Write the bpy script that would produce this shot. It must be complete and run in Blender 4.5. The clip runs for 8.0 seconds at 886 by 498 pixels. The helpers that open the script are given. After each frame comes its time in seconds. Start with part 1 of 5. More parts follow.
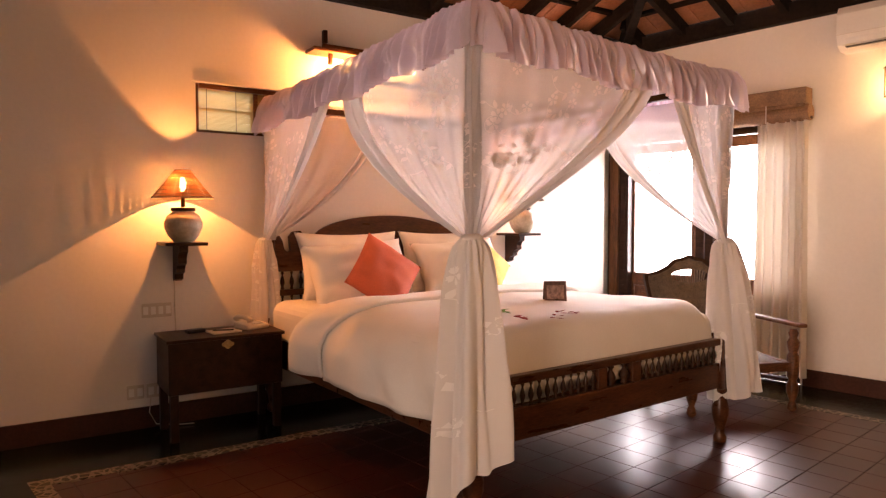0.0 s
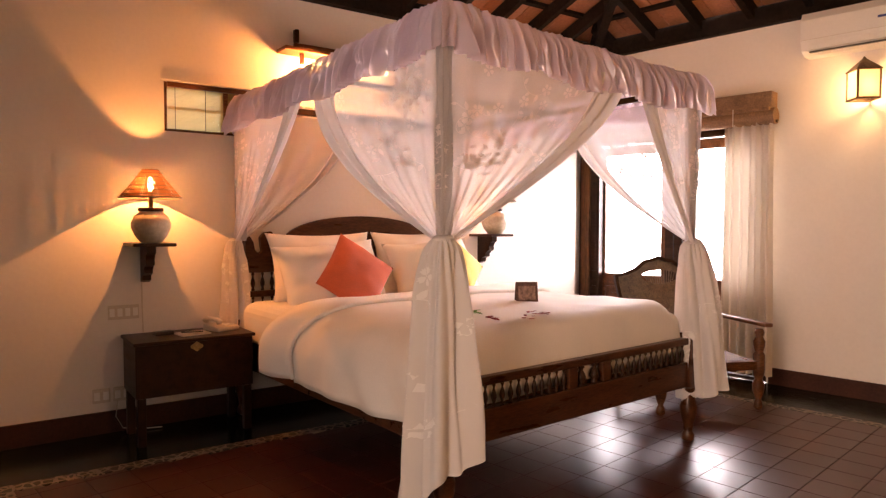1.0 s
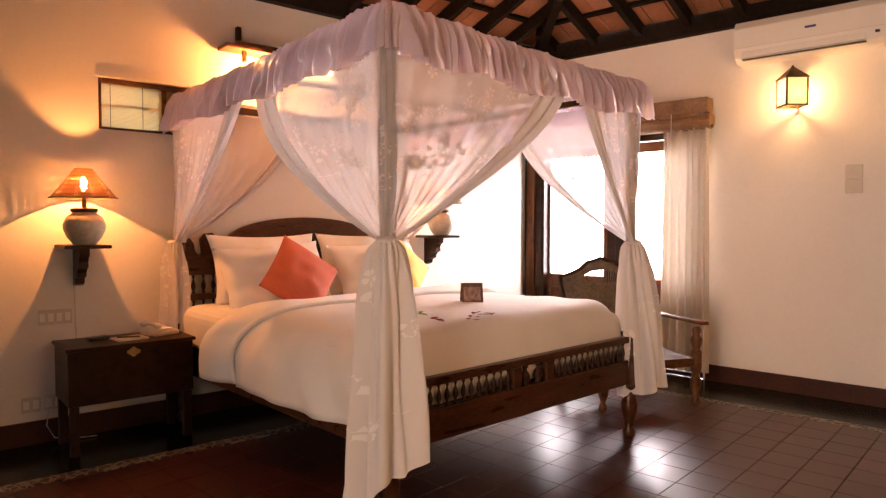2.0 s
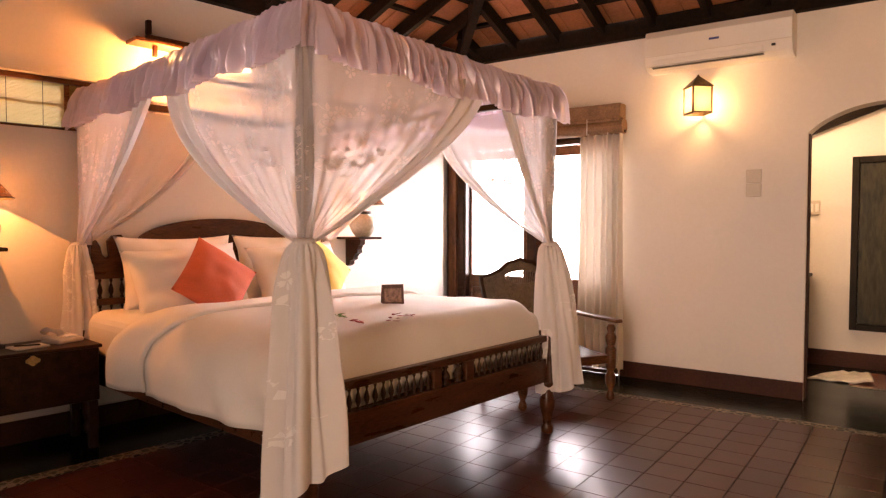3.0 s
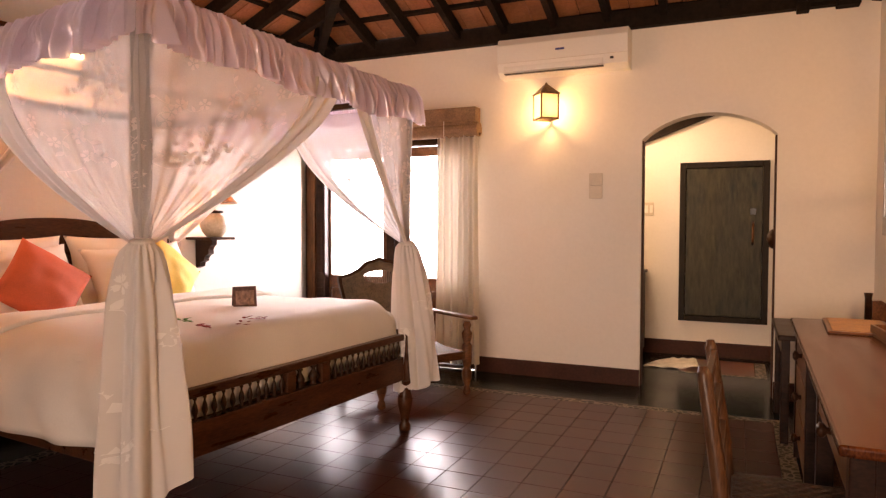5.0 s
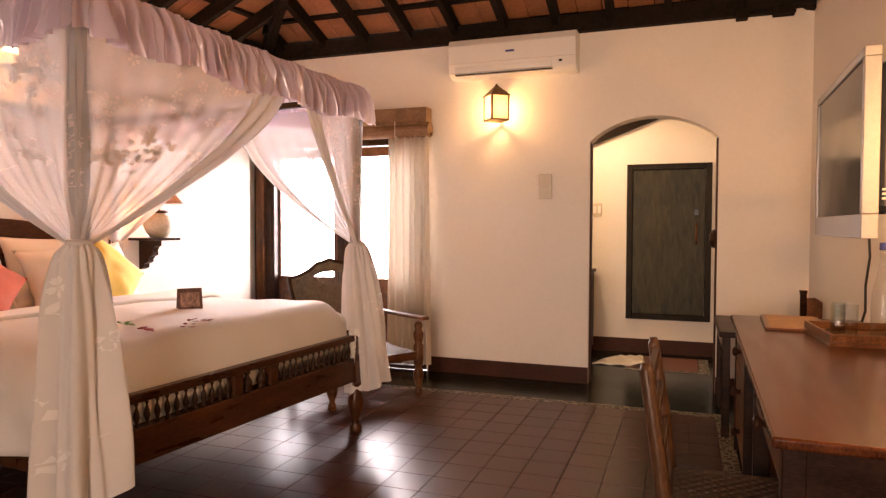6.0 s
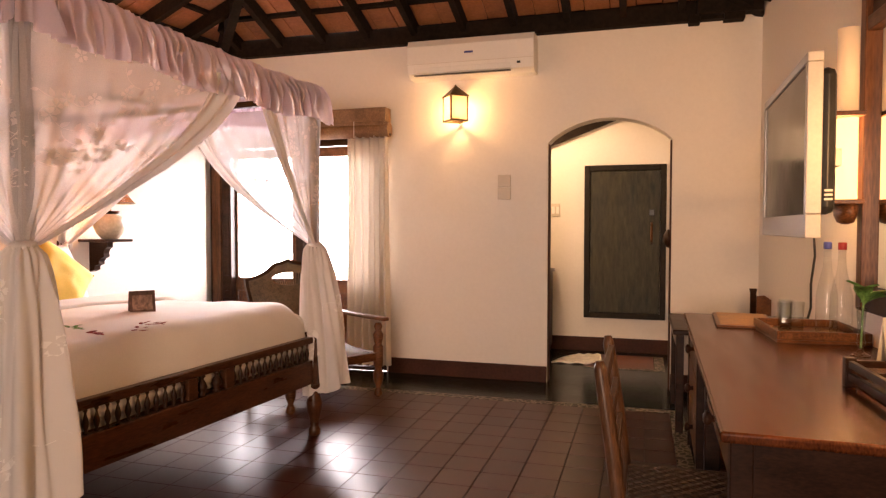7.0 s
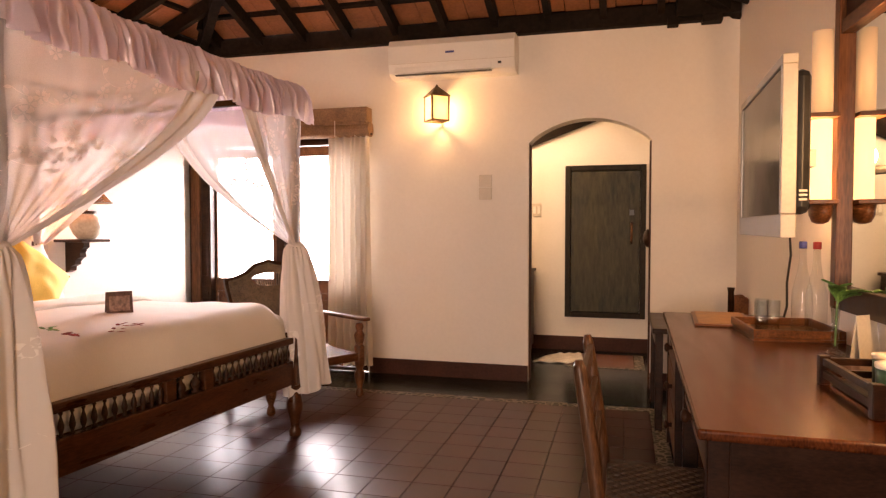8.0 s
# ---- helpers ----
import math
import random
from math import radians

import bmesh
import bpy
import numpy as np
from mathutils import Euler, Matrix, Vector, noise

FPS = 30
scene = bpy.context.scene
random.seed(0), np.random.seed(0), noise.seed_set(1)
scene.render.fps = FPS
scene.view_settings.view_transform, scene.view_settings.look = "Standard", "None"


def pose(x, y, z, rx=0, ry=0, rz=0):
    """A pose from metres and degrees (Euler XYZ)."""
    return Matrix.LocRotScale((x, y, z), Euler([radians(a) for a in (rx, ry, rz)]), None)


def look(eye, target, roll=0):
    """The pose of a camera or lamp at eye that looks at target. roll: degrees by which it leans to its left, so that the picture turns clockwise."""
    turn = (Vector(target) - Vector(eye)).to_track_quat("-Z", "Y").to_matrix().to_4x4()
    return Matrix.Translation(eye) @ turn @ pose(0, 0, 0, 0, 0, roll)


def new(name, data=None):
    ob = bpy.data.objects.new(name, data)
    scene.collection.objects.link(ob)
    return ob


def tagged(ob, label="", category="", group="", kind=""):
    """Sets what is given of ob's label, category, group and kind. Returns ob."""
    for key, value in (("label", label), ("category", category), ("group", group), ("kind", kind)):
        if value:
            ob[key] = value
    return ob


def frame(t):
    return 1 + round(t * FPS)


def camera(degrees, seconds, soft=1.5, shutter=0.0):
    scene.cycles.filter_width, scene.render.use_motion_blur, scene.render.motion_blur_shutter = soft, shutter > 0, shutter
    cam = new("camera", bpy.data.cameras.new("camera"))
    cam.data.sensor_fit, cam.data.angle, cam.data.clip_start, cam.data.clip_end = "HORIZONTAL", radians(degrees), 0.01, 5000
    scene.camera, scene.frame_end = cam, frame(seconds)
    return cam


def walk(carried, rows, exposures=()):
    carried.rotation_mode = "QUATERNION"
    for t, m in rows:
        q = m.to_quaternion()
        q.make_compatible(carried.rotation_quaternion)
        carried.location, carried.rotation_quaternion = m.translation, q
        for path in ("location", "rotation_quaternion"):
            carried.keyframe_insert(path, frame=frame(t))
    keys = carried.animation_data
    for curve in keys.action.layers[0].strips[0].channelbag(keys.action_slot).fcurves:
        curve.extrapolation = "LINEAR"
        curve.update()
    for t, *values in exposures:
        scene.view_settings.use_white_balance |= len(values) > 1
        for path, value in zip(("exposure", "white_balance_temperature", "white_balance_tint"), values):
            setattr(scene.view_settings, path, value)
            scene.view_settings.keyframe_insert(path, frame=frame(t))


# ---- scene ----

cam = camera(67.2, 8.0, soft=1.3)
EYE = (0.0, 0.0, 1.25)
# seconds, yaw, pitch, roll of a pan on a tripod, whose axis stands ARM metres behind the lens
ARM, REST = 0.235, radians(32)
PAN = [(0.0, 48.68, -2.35, -0.01), (0.5, 48.18, -2.33, -0.09), (1.0, 46.43, -2.27, -0.11), (1.5, 44.55, -2.23, -0.13),
       (3.0, 35.61, -2.01, -0.14), (3.5, 32.32, -2.02, -0.20), (4.0, 28.96, -1.99, -0.19), (4.5, 26.31, -1.99, -0.16),
       (6.0, 20.03, -1.96, -0.14), (6.5, 18.29, -1.92, -0.10), (7.0, 16.71, -1.91, -0.04), (7.5, 15.34, -1.93, -0.02),
       (8.0, 15.18, -1.92, -0.02)]


def lens(yaw):
    a = radians(yaw)
    return (EYE[0] - ARM * (math.sin(a) - math.sin(REST)), EYE[1] + ARM * (math.cos(a) - math.cos(REST)), EYE[2])


walk(cam, [(t, pose(*lens(a), 90 + p, r, a)) for t, a, p, r in PAN], exposures=[(0.0, 0.25, 6600, 23), (8.0, 0.29, 6620, 21)])

# ---------------------------------------------------------------- light
world = bpy.data.worlds.new("world")
scene.world = world
world.use_nodes = True
wn = world.node_tree
sky = wn.nodes.new("ShaderNodeTexSky")
sky.sky_type, sky.sun_disc, sky.sun_elevation, sky.sun_rotation = "NISHITA", False, radians(48), radians(20)
wn.nodes["Background"].inputs["Strength"].default_value = 0.12
wn.links.new(sky.outputs[0], wn.nodes["Background"].inputs["Color"])


def lamp(name, kind, m, watts, color, size=0.1, size_y=None):
    d = bpy.data.lights.new(name, kind)
    d.energy, d.color = watts, color
    if kind == "AREA":
        d.shape, d.size, d.size_y = "RECTANGLE", size, size_y or size
    elif kind == "SUN":
        d.angle = radians(size)
    else:
        d.shadow_soft_size = size
    ob = new(name, d)
    ob.matrix_world = m
    return ob


WARM = (1.0, 0.355, 0.08)
lamp("sun", "SUN", look((-4, 12, 12), (-2, 0, 0)), 0.7, (1.0, 0.95, 0.88), 10)
lamp("door_daylight", "AREA", look((-2.85, 7.1, 2.4), (-3.55, 4.5, 0.9)), 260, (1.0, 0.91, 0.88), 1.6, 1.6)
# warm fill added out of view; the rear opening it shines through is invented
lamp("rear_fill", "AREA", look((-0.42, -4.2, 1.5), (-1.0, 5, 1.35)), 205, (1.0, 0.77, 0.56), 1.6, 1.6)

# ---------------------------------------------------------------- helpers
MA = pose(-4.20, 1.60, 0, 0, 0, -8)      # wall with the headboard: x out of the wall, y along it
MC = pose(0.87, 5.36, 0, 0, 0, 3.1)      # wall with the desk: -x out of the wall, y along it
MB = pose(-1.977, 1.807, 0, 0, 0, -5)    # bed: -x towards the headboard, y along the foot
YB = 5.36


def part(name, bm, material, parent=None, label="", smooth=False):
    me = bpy.data.meshes.new(name)
    bm.normal_update()
    bm.to_mesh(me)
    bm.free()
    for q in material if isinstance(material, (list, tuple)) else [material]:
        me.materials.append(q)
    if smooth:
        for f in me.polygons:
            f.use_smooth = True
    ob = new(name, me)
    if parent is not None:
        ob.parent = parent
    if label:
        tagged(ob, label)
    return ob


def empty(name, m, label, category, group="", kind=""):
    ob = new(name)
    ob.empty_display_size = 0.1
    ob.matrix_world = m
    return tagged(ob, label, category, group, kind)


def box(bm, x0, y0, z0, x1, y1, z1, bevel=0.0, m=None):
    r = bmesh.ops.create_cube(bm, size=1.0)
    vs = r["verts"]
    t = Matrix.Translation(((x0 + x1) / 2, (y0 + y1) / 2, (z0 + z1) / 2)) @ Matrix.Diagonal((abs(x1 - x0), abs(y1 - y0), abs(z1 - z0), 1))
    bmesh.ops.transform(bm, matrix=(m @ t if m else t), verts=vs)
    if bevel:
        es = list({e for v in vs for e in v.link_edges})
        bmesh.ops.bevel(bm, geom=es, offset=bevel, segments=2, affect="EDGES", profile=0.5)
    return bm


def boxes(*rows, bevel=0.0):
    bm = bmesh.new()
    for r in rows:
        box(bm, *r, bevel=bevel)
    return bm


def lathe(profile, segs=20, m=None, bm=None, sx=1.0, sy=1.0, square=False):
    """Rings of (radius, height) round the z axis."""
    bm = bm or bmesh.new()
    n = 4 if square else segs
    rings = []
    for r, z in profile:
        ring = []
        for i in range(n):
            a = 2 * math.pi * (i + (0.5 if square else 0)) / n
            p = Vector((r * math.cos(a) * sx, r * math.sin(a) * sy, z))
            ring.append(bm.verts.new(m @ p if m else p))
        rings.append(ring)
    for a, b in zip(rings, rings[1:]):
        for i in range(n):
            j = (i + 1) % n
            bm.faces.new((a[i], a[j], b[j], b[i]))
    bm.faces.new(rings[0][::-1])
    bm.faces.new(rings[-1])
    return bm


def tube(points, radius, segs=8, bm=None):
    bm = bm or bmesh.new()
    pts = [Vector(p) for p in points]
    rings = []
    for i, p in enumerate(pts):
        d = (pts[min(i + 1, len(pts) - 1)] - pts[max(i - 1, 0)]).normalized()
        u = d.orthogonal().normalized() if abs(d.z) > 0.9 else d.cross(Vector((0, 0, 1))).normalized()
        w = d.cross(u)
        r = radius[i] if isinstance(radius, (list, tuple)) else radius
        rings.append([bm.verts.new(p + r * (math.cos(2 * math.pi * k / segs) * u + math.sin(2 * math.pi * k / segs) * w)) for k in range(segs)])
    for a, b in zip(rings, rings[1:]):
        for k in range(segs):
            j = (k + 1) % segs
            bm.faces.new((a[k], a[j], b[j], b[k]))
    bm.faces.new(rings[0][::-1])
    bm.faces.new(rings[-1])
    return bm


def sheet(fn, nu, nv, bm=None, uv=None, closed=False):
    """A surface of fn(u, v), u and v from 0 to 1."""
    bm = bm or bmesh.new()
    g = [[bm.verts.new(fn(i / nu, j / nv)) for j in range(nv + 1)] for i in range(nu + (0 if closed else 1))]
    lay = bm.loops.layers.uv.verify()
    for i in range(nu):
        k = (i + 1) % len(g)
        for j in range(nv):
            f = bm.faces.new((g[i][j], g[k][j], g[k][j + 1], g[i][j + 1]))
            for l, (a, b) in zip(f.loops, ((i, j), (i + 1, j), (i + 1, j + 1), (i, j + 1))):
                l[lay].uv = (a / nu * (uv[0] if uv else 1), b / nv * (uv[1] if uv else 1))
    return bm


def extrude_outline(pts, depth, m=None, bevel=0.0):
    """A flat outline in y and z, given a depth along x."""
    bm = bmesh.new()
    a = [bm.verts.new(Vector((0, y, z))) for y, z in pts]
    f = bm.faces.new(a)
    r = bmesh.ops.extrude_face_region(bm, geom=[f])
    vs = [v for v in r["geom"] if isinstance(v, bmesh.types.BMVert)]
    bmesh.ops.translate(bm, vec=(depth, 0, 0), verts=vs)
    if bevel:
        bmesh.ops.bevel(bm, geom=[e for e in bm.edges if e.calc_face_angle(0) > 0.6], offset=bevel, segments=2, affect="EDGES", profile=0.5)
    if m:
        bmesh.ops.transform(bm, matrix=m, verts=bm.verts)
    bmesh.ops.recalc_face_normals(bm, faces=bm.faces)
    return bm


# ---------------------------------------------------------------- materials
def material(name, color, rough=0.6, vary=0.15, scale=8.0, fine=60.0, bump=0.1, metal=0.0, stretch=(1, 1, 1), spec=0.5, island=0.0, rand=0.0, coat=0.0, dark=None, rough_vary=0.1):
    """Base colour with blotches and grain, bump and uneven gloss at real size."""
    q = bpy.data.materials.new(name)
    q.use_nodes = True
    t = q.node_tree
    n, l = t.nodes, t.links
    b = n["Principled BSDF"]
    tc = n.new("ShaderNodeTexCoord")
    mp = n.new("ShaderNodeMapping")
    mp.inputs["Scale"].default_value = stretch
    l.new(tc.outputs["Object"], mp.inputs[0])
    big, small = n.new("ShaderNodeTexNoise"), n.new("ShaderNodeTexNoise")
    for x, s, d in ((big, scale, 4), (small, fine, 6)):
        x.inputs["Scale"].default_value, x.inputs["Detail"].default_value = s, d
        l.new(mp.outputs[0], x.inputs["Vector"])
    add = n.new("ShaderNodeMath")
    add.operation = "ADD"
    l.new(big.outputs[0], add.inputs[0])
    l.new(small.outputs[0], add.inputs[1])
    src = add.outputs[0]
    for amount, node, out in ((island, "ShaderNodeNewGeometry", "Random Per Island"), (rand, "ShaderNodeObjectInfo", "Random")):
        if amount:
            g = n.new(node)
            k = n.new("ShaderNodeMath")
            k.operation = "MULTIPLY_ADD"
            k.inputs[1].default_value = amount
            l.new(g.outputs[out], k.inputs[0])
            l.new(src, k.inputs[2])
            src = k.outputs[0]
    ramp = n.new("ShaderNodeMapRange")
    ramp.inputs[1].default_value, ramp.inputs[2].default_value = 0.65, 1.35 + island + rand
    l.new(src, ramp.inputs[0])
    mix = n.new("ShaderNodeMix")
    mix.data_type = "RGBA"
    d = dark or tuple(c * (1 - 2 * vary) for c in color)
    mix.inputs[6].default_value = (*d, 1)
    mix.inputs[7].default_value = (*[min(1, c * (1 + vary)) for c in color], 1)
    l.new(ramp.outputs[0], mix.inputs[0])
    l.new(mix.outputs[2], b.inputs["Base Color"])
    rr = n.new("ShaderNodeMapRange")
    rr.inputs[3].default_value, rr.inputs[4].default_value = max(0.02, rough - rough_vary), min(1, rough + rough_vary)
    l.new(big.outputs[0], rr.inputs[0])
    l.new(rr.outputs[0], b.inputs["Roughness"])
    b.inputs["Metallic"].default_value = metal
    b.inputs["Specular IOR Level"].default_value = spec
    b.inputs["Coat Weight"].default_value = coat
    b.inputs["Coat Roughness"].default_value = 0.15
    if bump:
        u = n.new("ShaderNodeBump")
        u.inputs["Strength"].default_value, u.inputs["Distance"].default_value = bump, 0.01
        l.new(add.outputs[0], u.inputs["Height"])
        l.new(u.outputs[0], b.inputs["Normal"])
    return q


def net(name, color, clear, trans=0.5, sheen=0.0, tint=0.25, weave=260.0):
    """Thin woven cloth: part holes, part thread that lets light through."""
    q = bpy.data.materials.new(name)
    q.use_nodes = True
    t = q.node_tree
    n, l = t.nodes, t.links
    n.remove(n["Principled BSDF"])
    out = n["Material Output"]
    tr, di, tl = n.new("ShaderNodeBsdfTransparent"), n.new("ShaderNodeBsdfDiffuse"), n.new("ShaderNodeBsdfTranslucent")
    tc = n.new("ShaderNodeTexCoord")
    no, fi = n.new("ShaderNodeTexNoise"), n.new("ShaderNodeTexNoise")
    for x, sc in ((no, 9.0), (fi, weave)):
        x.inputs["Scale"].default_value, x.inputs["Detail"].default_value = sc, 5
        l.new(tc.outputs["Object"], x.inputs["Vector"])
    mr = n.new("ShaderNodeMapRange")
    mr.inputs[1].default_value, mr.inputs[2].default_value = 0.3, 0.7
    mr.inputs[3].default_value, mr.inputs[4].default_value = max(0, clear - 0.05), min(1, max(0, clear + 0.05))
    l.new(fi.outputs[0], mr.inputs[0])
    cm = n.new("ShaderNodeMix")
    cm.data_type = "RGBA"
    cm.inputs[6].default_value = (*[c * (1 - tint * 0.5) for c in color], 1)
    cm.inputs[7].default_value = (*color, 1)
    l.new(no.outputs[0], cm.inputs[0])
    l.new(cm.outputs[2], di.inputs[0])
    l.new(cm.outputs[2], tl.inputs[0])
    a, b = n.new("ShaderNodeMixShader"), n.new("ShaderNodeMixShader")
    a.inputs[0].default_value = trans
    l.new(di.outputs[0], a.inputs[1])
    l.new(tl.outputs[0], a.inputs[2])
    l.new(mr.outputs[0], b.inputs[0])
    l.new(a.outputs[0], b.inputs[1])
    l.new(tr.outputs[0], b.inputs[2])
    if sheen:
        gl, c = n.new("ShaderNodeBsdfGlossy"), n.new("ShaderNodeMixShader")
        gl.inputs["Roughness"].default_value = 0.28
        gl.inputs["Color"].default_value = (0.95, 0.9, 0.95, 1)
        c.inputs[0].default_value = sheen
        l.new(b.outputs[0], c.inputs[1])
        l.new(gl.outputs[0], c.inputs[2])
        l.new(c.outputs[0], out.inputs[0])
    else:
        l.new(b.outputs[0], out.inputs[0])
    return q


def glow(name, color, strength):
    q = bpy.data.materials.new(name)
    q.use_nodes = True
    b = q.node_tree.nodes["Principled BSDF"]
    b.inputs["Base Color"].default_value = (*color, 1)
    b.inputs["Emission Color"].default_value = (*color, 1)
    b.inputs["Emission Strength"].default_value = strength
    return q


def pane_glass(name, gloss=0.08, tint=(1, 1, 1), power=2.5, edge=0.8):
    q = bpy.data.materials.new(name)
    q.use_nodes = True
    n, l = q.node_tree.nodes, q.node_tree.links
    n.remove(n["Principled BSDF"])
    tr, gl, mx, fr = n.new("ShaderNodeBsdfTransparent"), n.new("ShaderNodeBsdfGlossy"), n.new("ShaderNodeMixShader"), n.new("ShaderNodeLayerWeight")
    fr.inputs[0].default_value = 0.25
    tr.inputs[0].default_value = (*tint, 1)
    gl.inputs["Roughness"].default_value = 0.03
    pw = n.new("ShaderNodeMath")
    pw.operation = "POWER"
    pw.inputs[1].default_value = power
    l.new(fr.outputs["Facing"], pw.inputs[0])
    ad = n.new("ShaderNodeMath")
    ad.operation = "MULTIPLY_ADD"
    ad.inputs[1].default_value = edge
    ad.inputs[2].default_value = gloss
    l.new(pw.outputs[0], ad.inputs[0])
    l.new(ad.outputs[0], mx.inputs[0])
    l.new(tr.outputs[0], mx.inputs[1])
    l.new(gl.outputs[0], mx.inputs[2])
    l.new(mx.outputs[0], n["Material Output"].inputs[0])
    return q


PLASTER = material("limewashed_plaster", (0.80, 0.745, 0.68), 0.8, 0.02, 1.4, 40, 0.08)
WOOD = material("dark_stained_teak", (0.038, 0.015, 0.007), 0.36, 0.35, 3, 30, 0.06, stretch=(1, 6, 6), spec=0.16)
WOOD_BED = material("polished_rosewood", (0.075, 0.027, 0.011), 0.30, 0.35, 3, 26, 0.04, stretch=(6, 1, 6), coat=0.04, spec=0.22)
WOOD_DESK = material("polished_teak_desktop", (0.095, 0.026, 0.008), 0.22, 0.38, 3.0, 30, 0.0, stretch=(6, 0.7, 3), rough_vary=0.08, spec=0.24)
WOOD_MID = material("warm_brown_teak", (0.15, 0.058, 0.022), 0.32, 0.35, 3, 24, 0.05, stretch=(5, 1, 5), spec=0.22)
# shade on the rack and desk carcass is put into this darker wood
WOOD_SHADED = material("shade_darkened_wood", (0.026, 0.010, 0.005), 0.34, 0.35, 3, 30, 0.04, stretch=(2, 2, 6), spec=0.14)
WOOD_CHAIR = material("worn_brown_chair_wood", (0.085, 0.040, 0.020), 0.36, 0.45, 4, 26, 0.06, stretch=(6, 6, 0.8), spec=0.24)
WOOD_POST = material("upright_teak_frame", (0.15, 0.058, 0.022), 0.34, 0.35, 3, 22, 0.03, stretch=(6, 6, 0.7), spec=0.22)
WOOD_GREY = material("weathered_dark_shutter_wood", (0.022, 0.016, 0.010), 0.5, 0.35, 2.5, 18, 0.1, stretch=(9, 9, 1), spec=0.12)
WOOD_GREEN = material("mottled_green_black_paint", (0.044, 0.038, 0.021), 0.42, 0.6, 3.0, 11, 0.12, stretch=(4, 4, 0.9), spec=0.14, dark=(0.010, 0.011, 0.007), rough_vary=0.15)
WOOD_ROOF = material("blackened_roof_timber", (0.016, 0.010, 0.007), 0.85, 0.3, 4, 30, 0.2, spec=0.15)
BASE_RED = material("red_brown_oxide_skirting", (0.060, 0.021, 0.012), 0.55, 0.2, 5, 50, 0.04, spec=0.2)
TERRACOTTA = material("terracotta_ceiling_tile", (0.40, 0.155, 0.065), 0.78, 0.25, 6, 45, 0.2, island=0.5)
TILE_RED = material("red_oxide_floor_tile", (0.064, 0.015, 0.009), 0.31, 0.25, 5, 40, 0.0, rand=0.35, rough_vary=0.03, spec=0.5)
GROUT = material("dark_floor_joint", (0.03, 0.014, 0.01), 0.6, 0.2, 20, 90, 0.1)
FLOOR_DARK = material("polished_dark_green_oxide", (0.010, 0.015, 0.012), 0.2, 0.3, 2.5, 30, 0.03, coat=0.0, rough_vary=0.08, spec=0.25)
LINEN = material("white_cotton_bedlinen", (0.80, 0.755, 0.70), 0.85, 0.03, 6, 160, 0.08)
PILLOW = material("white_pillowcase", (0.80, 0.74, 0.68), 0.85, 0.03, 7, 150, 0.1)
ORANGE = material("orange_cushion_cloth", (0.58, 0.115, 0.045), 0.8, 0.1, 8, 180, 0.15)
YELLOW = material("yellow_cushion_cloth", (0.80, 0.55, 0.10), 0.8, 0.08, 8, 180, 0.15)
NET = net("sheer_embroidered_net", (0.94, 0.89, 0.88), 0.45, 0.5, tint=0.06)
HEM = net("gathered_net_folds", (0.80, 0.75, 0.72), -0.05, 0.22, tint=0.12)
VALANCE = net("lilac_satin_ruffle", (0.84, 0.71, 0.79), 0.12, 0.40, 0.30, 0.1)
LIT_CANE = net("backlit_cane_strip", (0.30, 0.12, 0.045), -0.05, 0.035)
DAMASK = net("woven_damask_figure", (0.93, 0.89, 0.86), -0.05, 0.24, tint=0.05)
SLEEVE = net("net_wrapped_post", (0.80, 0.77, 0.77), 0.42)
THREAD = net("white_embroidery_thread", (0.76, 0.69, 0.67), 0.05, 0.27, tint=0.1)
CURTAIN = net("cream_door_curtain", (0.74, 0.66, 0.55), -0.08, 0.045, tint=0.1)
WHITE_PLASTIC = material("white_appliance_plastic", (0.82, 0.79, 0.74), 0.4, 0.02, 3, 60, 0.0)
CREAM_PLASTIC = material("cream_switch_plastic", (0.62, 0.55, 0.46), 0.45, 0.05, 10, 80, 0.0)
BLACK = material("black_plastic", (0.015, 0.014, 0.014), 0.35, 0.2, 20, 90, 0.02)
SILVER = material("silver_grey_plastic", (0.40, 0.36, 0.32), 0.42, 0.05, 20, 90, 0.0, metal=0.35)
SCREEN = material("dark_lcd_screen", (0.040, 0.030, 0.026), 0.16, 0.1, 4, 60, 0.0, spec=0.3)
BRASS = material("aged_brass", (0.45, 0.30, 0.13), 0.35, 0.2, 20, 80, 0.05, metal=1.0)
LANTERN_METAL = material("tarnished_lantern_metal", (0.20, 0.13, 0.07), 0.45, 0.25, 20, 80, 0.1, metal=0.7)
POT = material("cream_glazed_pottery", (0.48, 0.40, 0.29), 0.4, 0.15, 9, 50, 0.06)
CANE = material("woven_cane", (0.15, 0.105, 0.065), 0.55, 0.3, 30, 120, 0.2)
RATTAN_DARK = material("woven_rush_seat", (0.10, 0.055, 0.03), 0.5, 0.35, 30, 120, 0.3)
BAMBOO = material("bamboo_reed", (0.42, 0.28, 0.13), 0.55, 0.25, 12, 80, 0.15, island=0.3)
BLIND_CLOTH = material("brown_bamboo_blind", (0.27, 0.155, 0.075), 0.6, 0.25, 10, 90, 0.2)
PAPER = material("cream_printed_card", (0.74, 0.68, 0.58), 0.7, 0.05, 10, 80, 0.02)
CARD_DARK = material("maroon_printed_card", (0.12, 0.06, 0.05), 0.5, 0.4, 25, 60, 0.0)
PETAL = material("dark_red_petals", (0.26, 0.02, 0.015), 0.9, 0.3, 40, 90, 0.1)
LEAF = material("green_leaf", (0.10, 0.20, 0.045), 0.45, 0.5, 45, 90, 0.1, dark=(0.03, 0.09, 0.02))
MAT_CLOTH = material("pale_bath_mat", (0.74, 0.69, 0.62), 0.9, 0.15, 14, 120, 0.4)
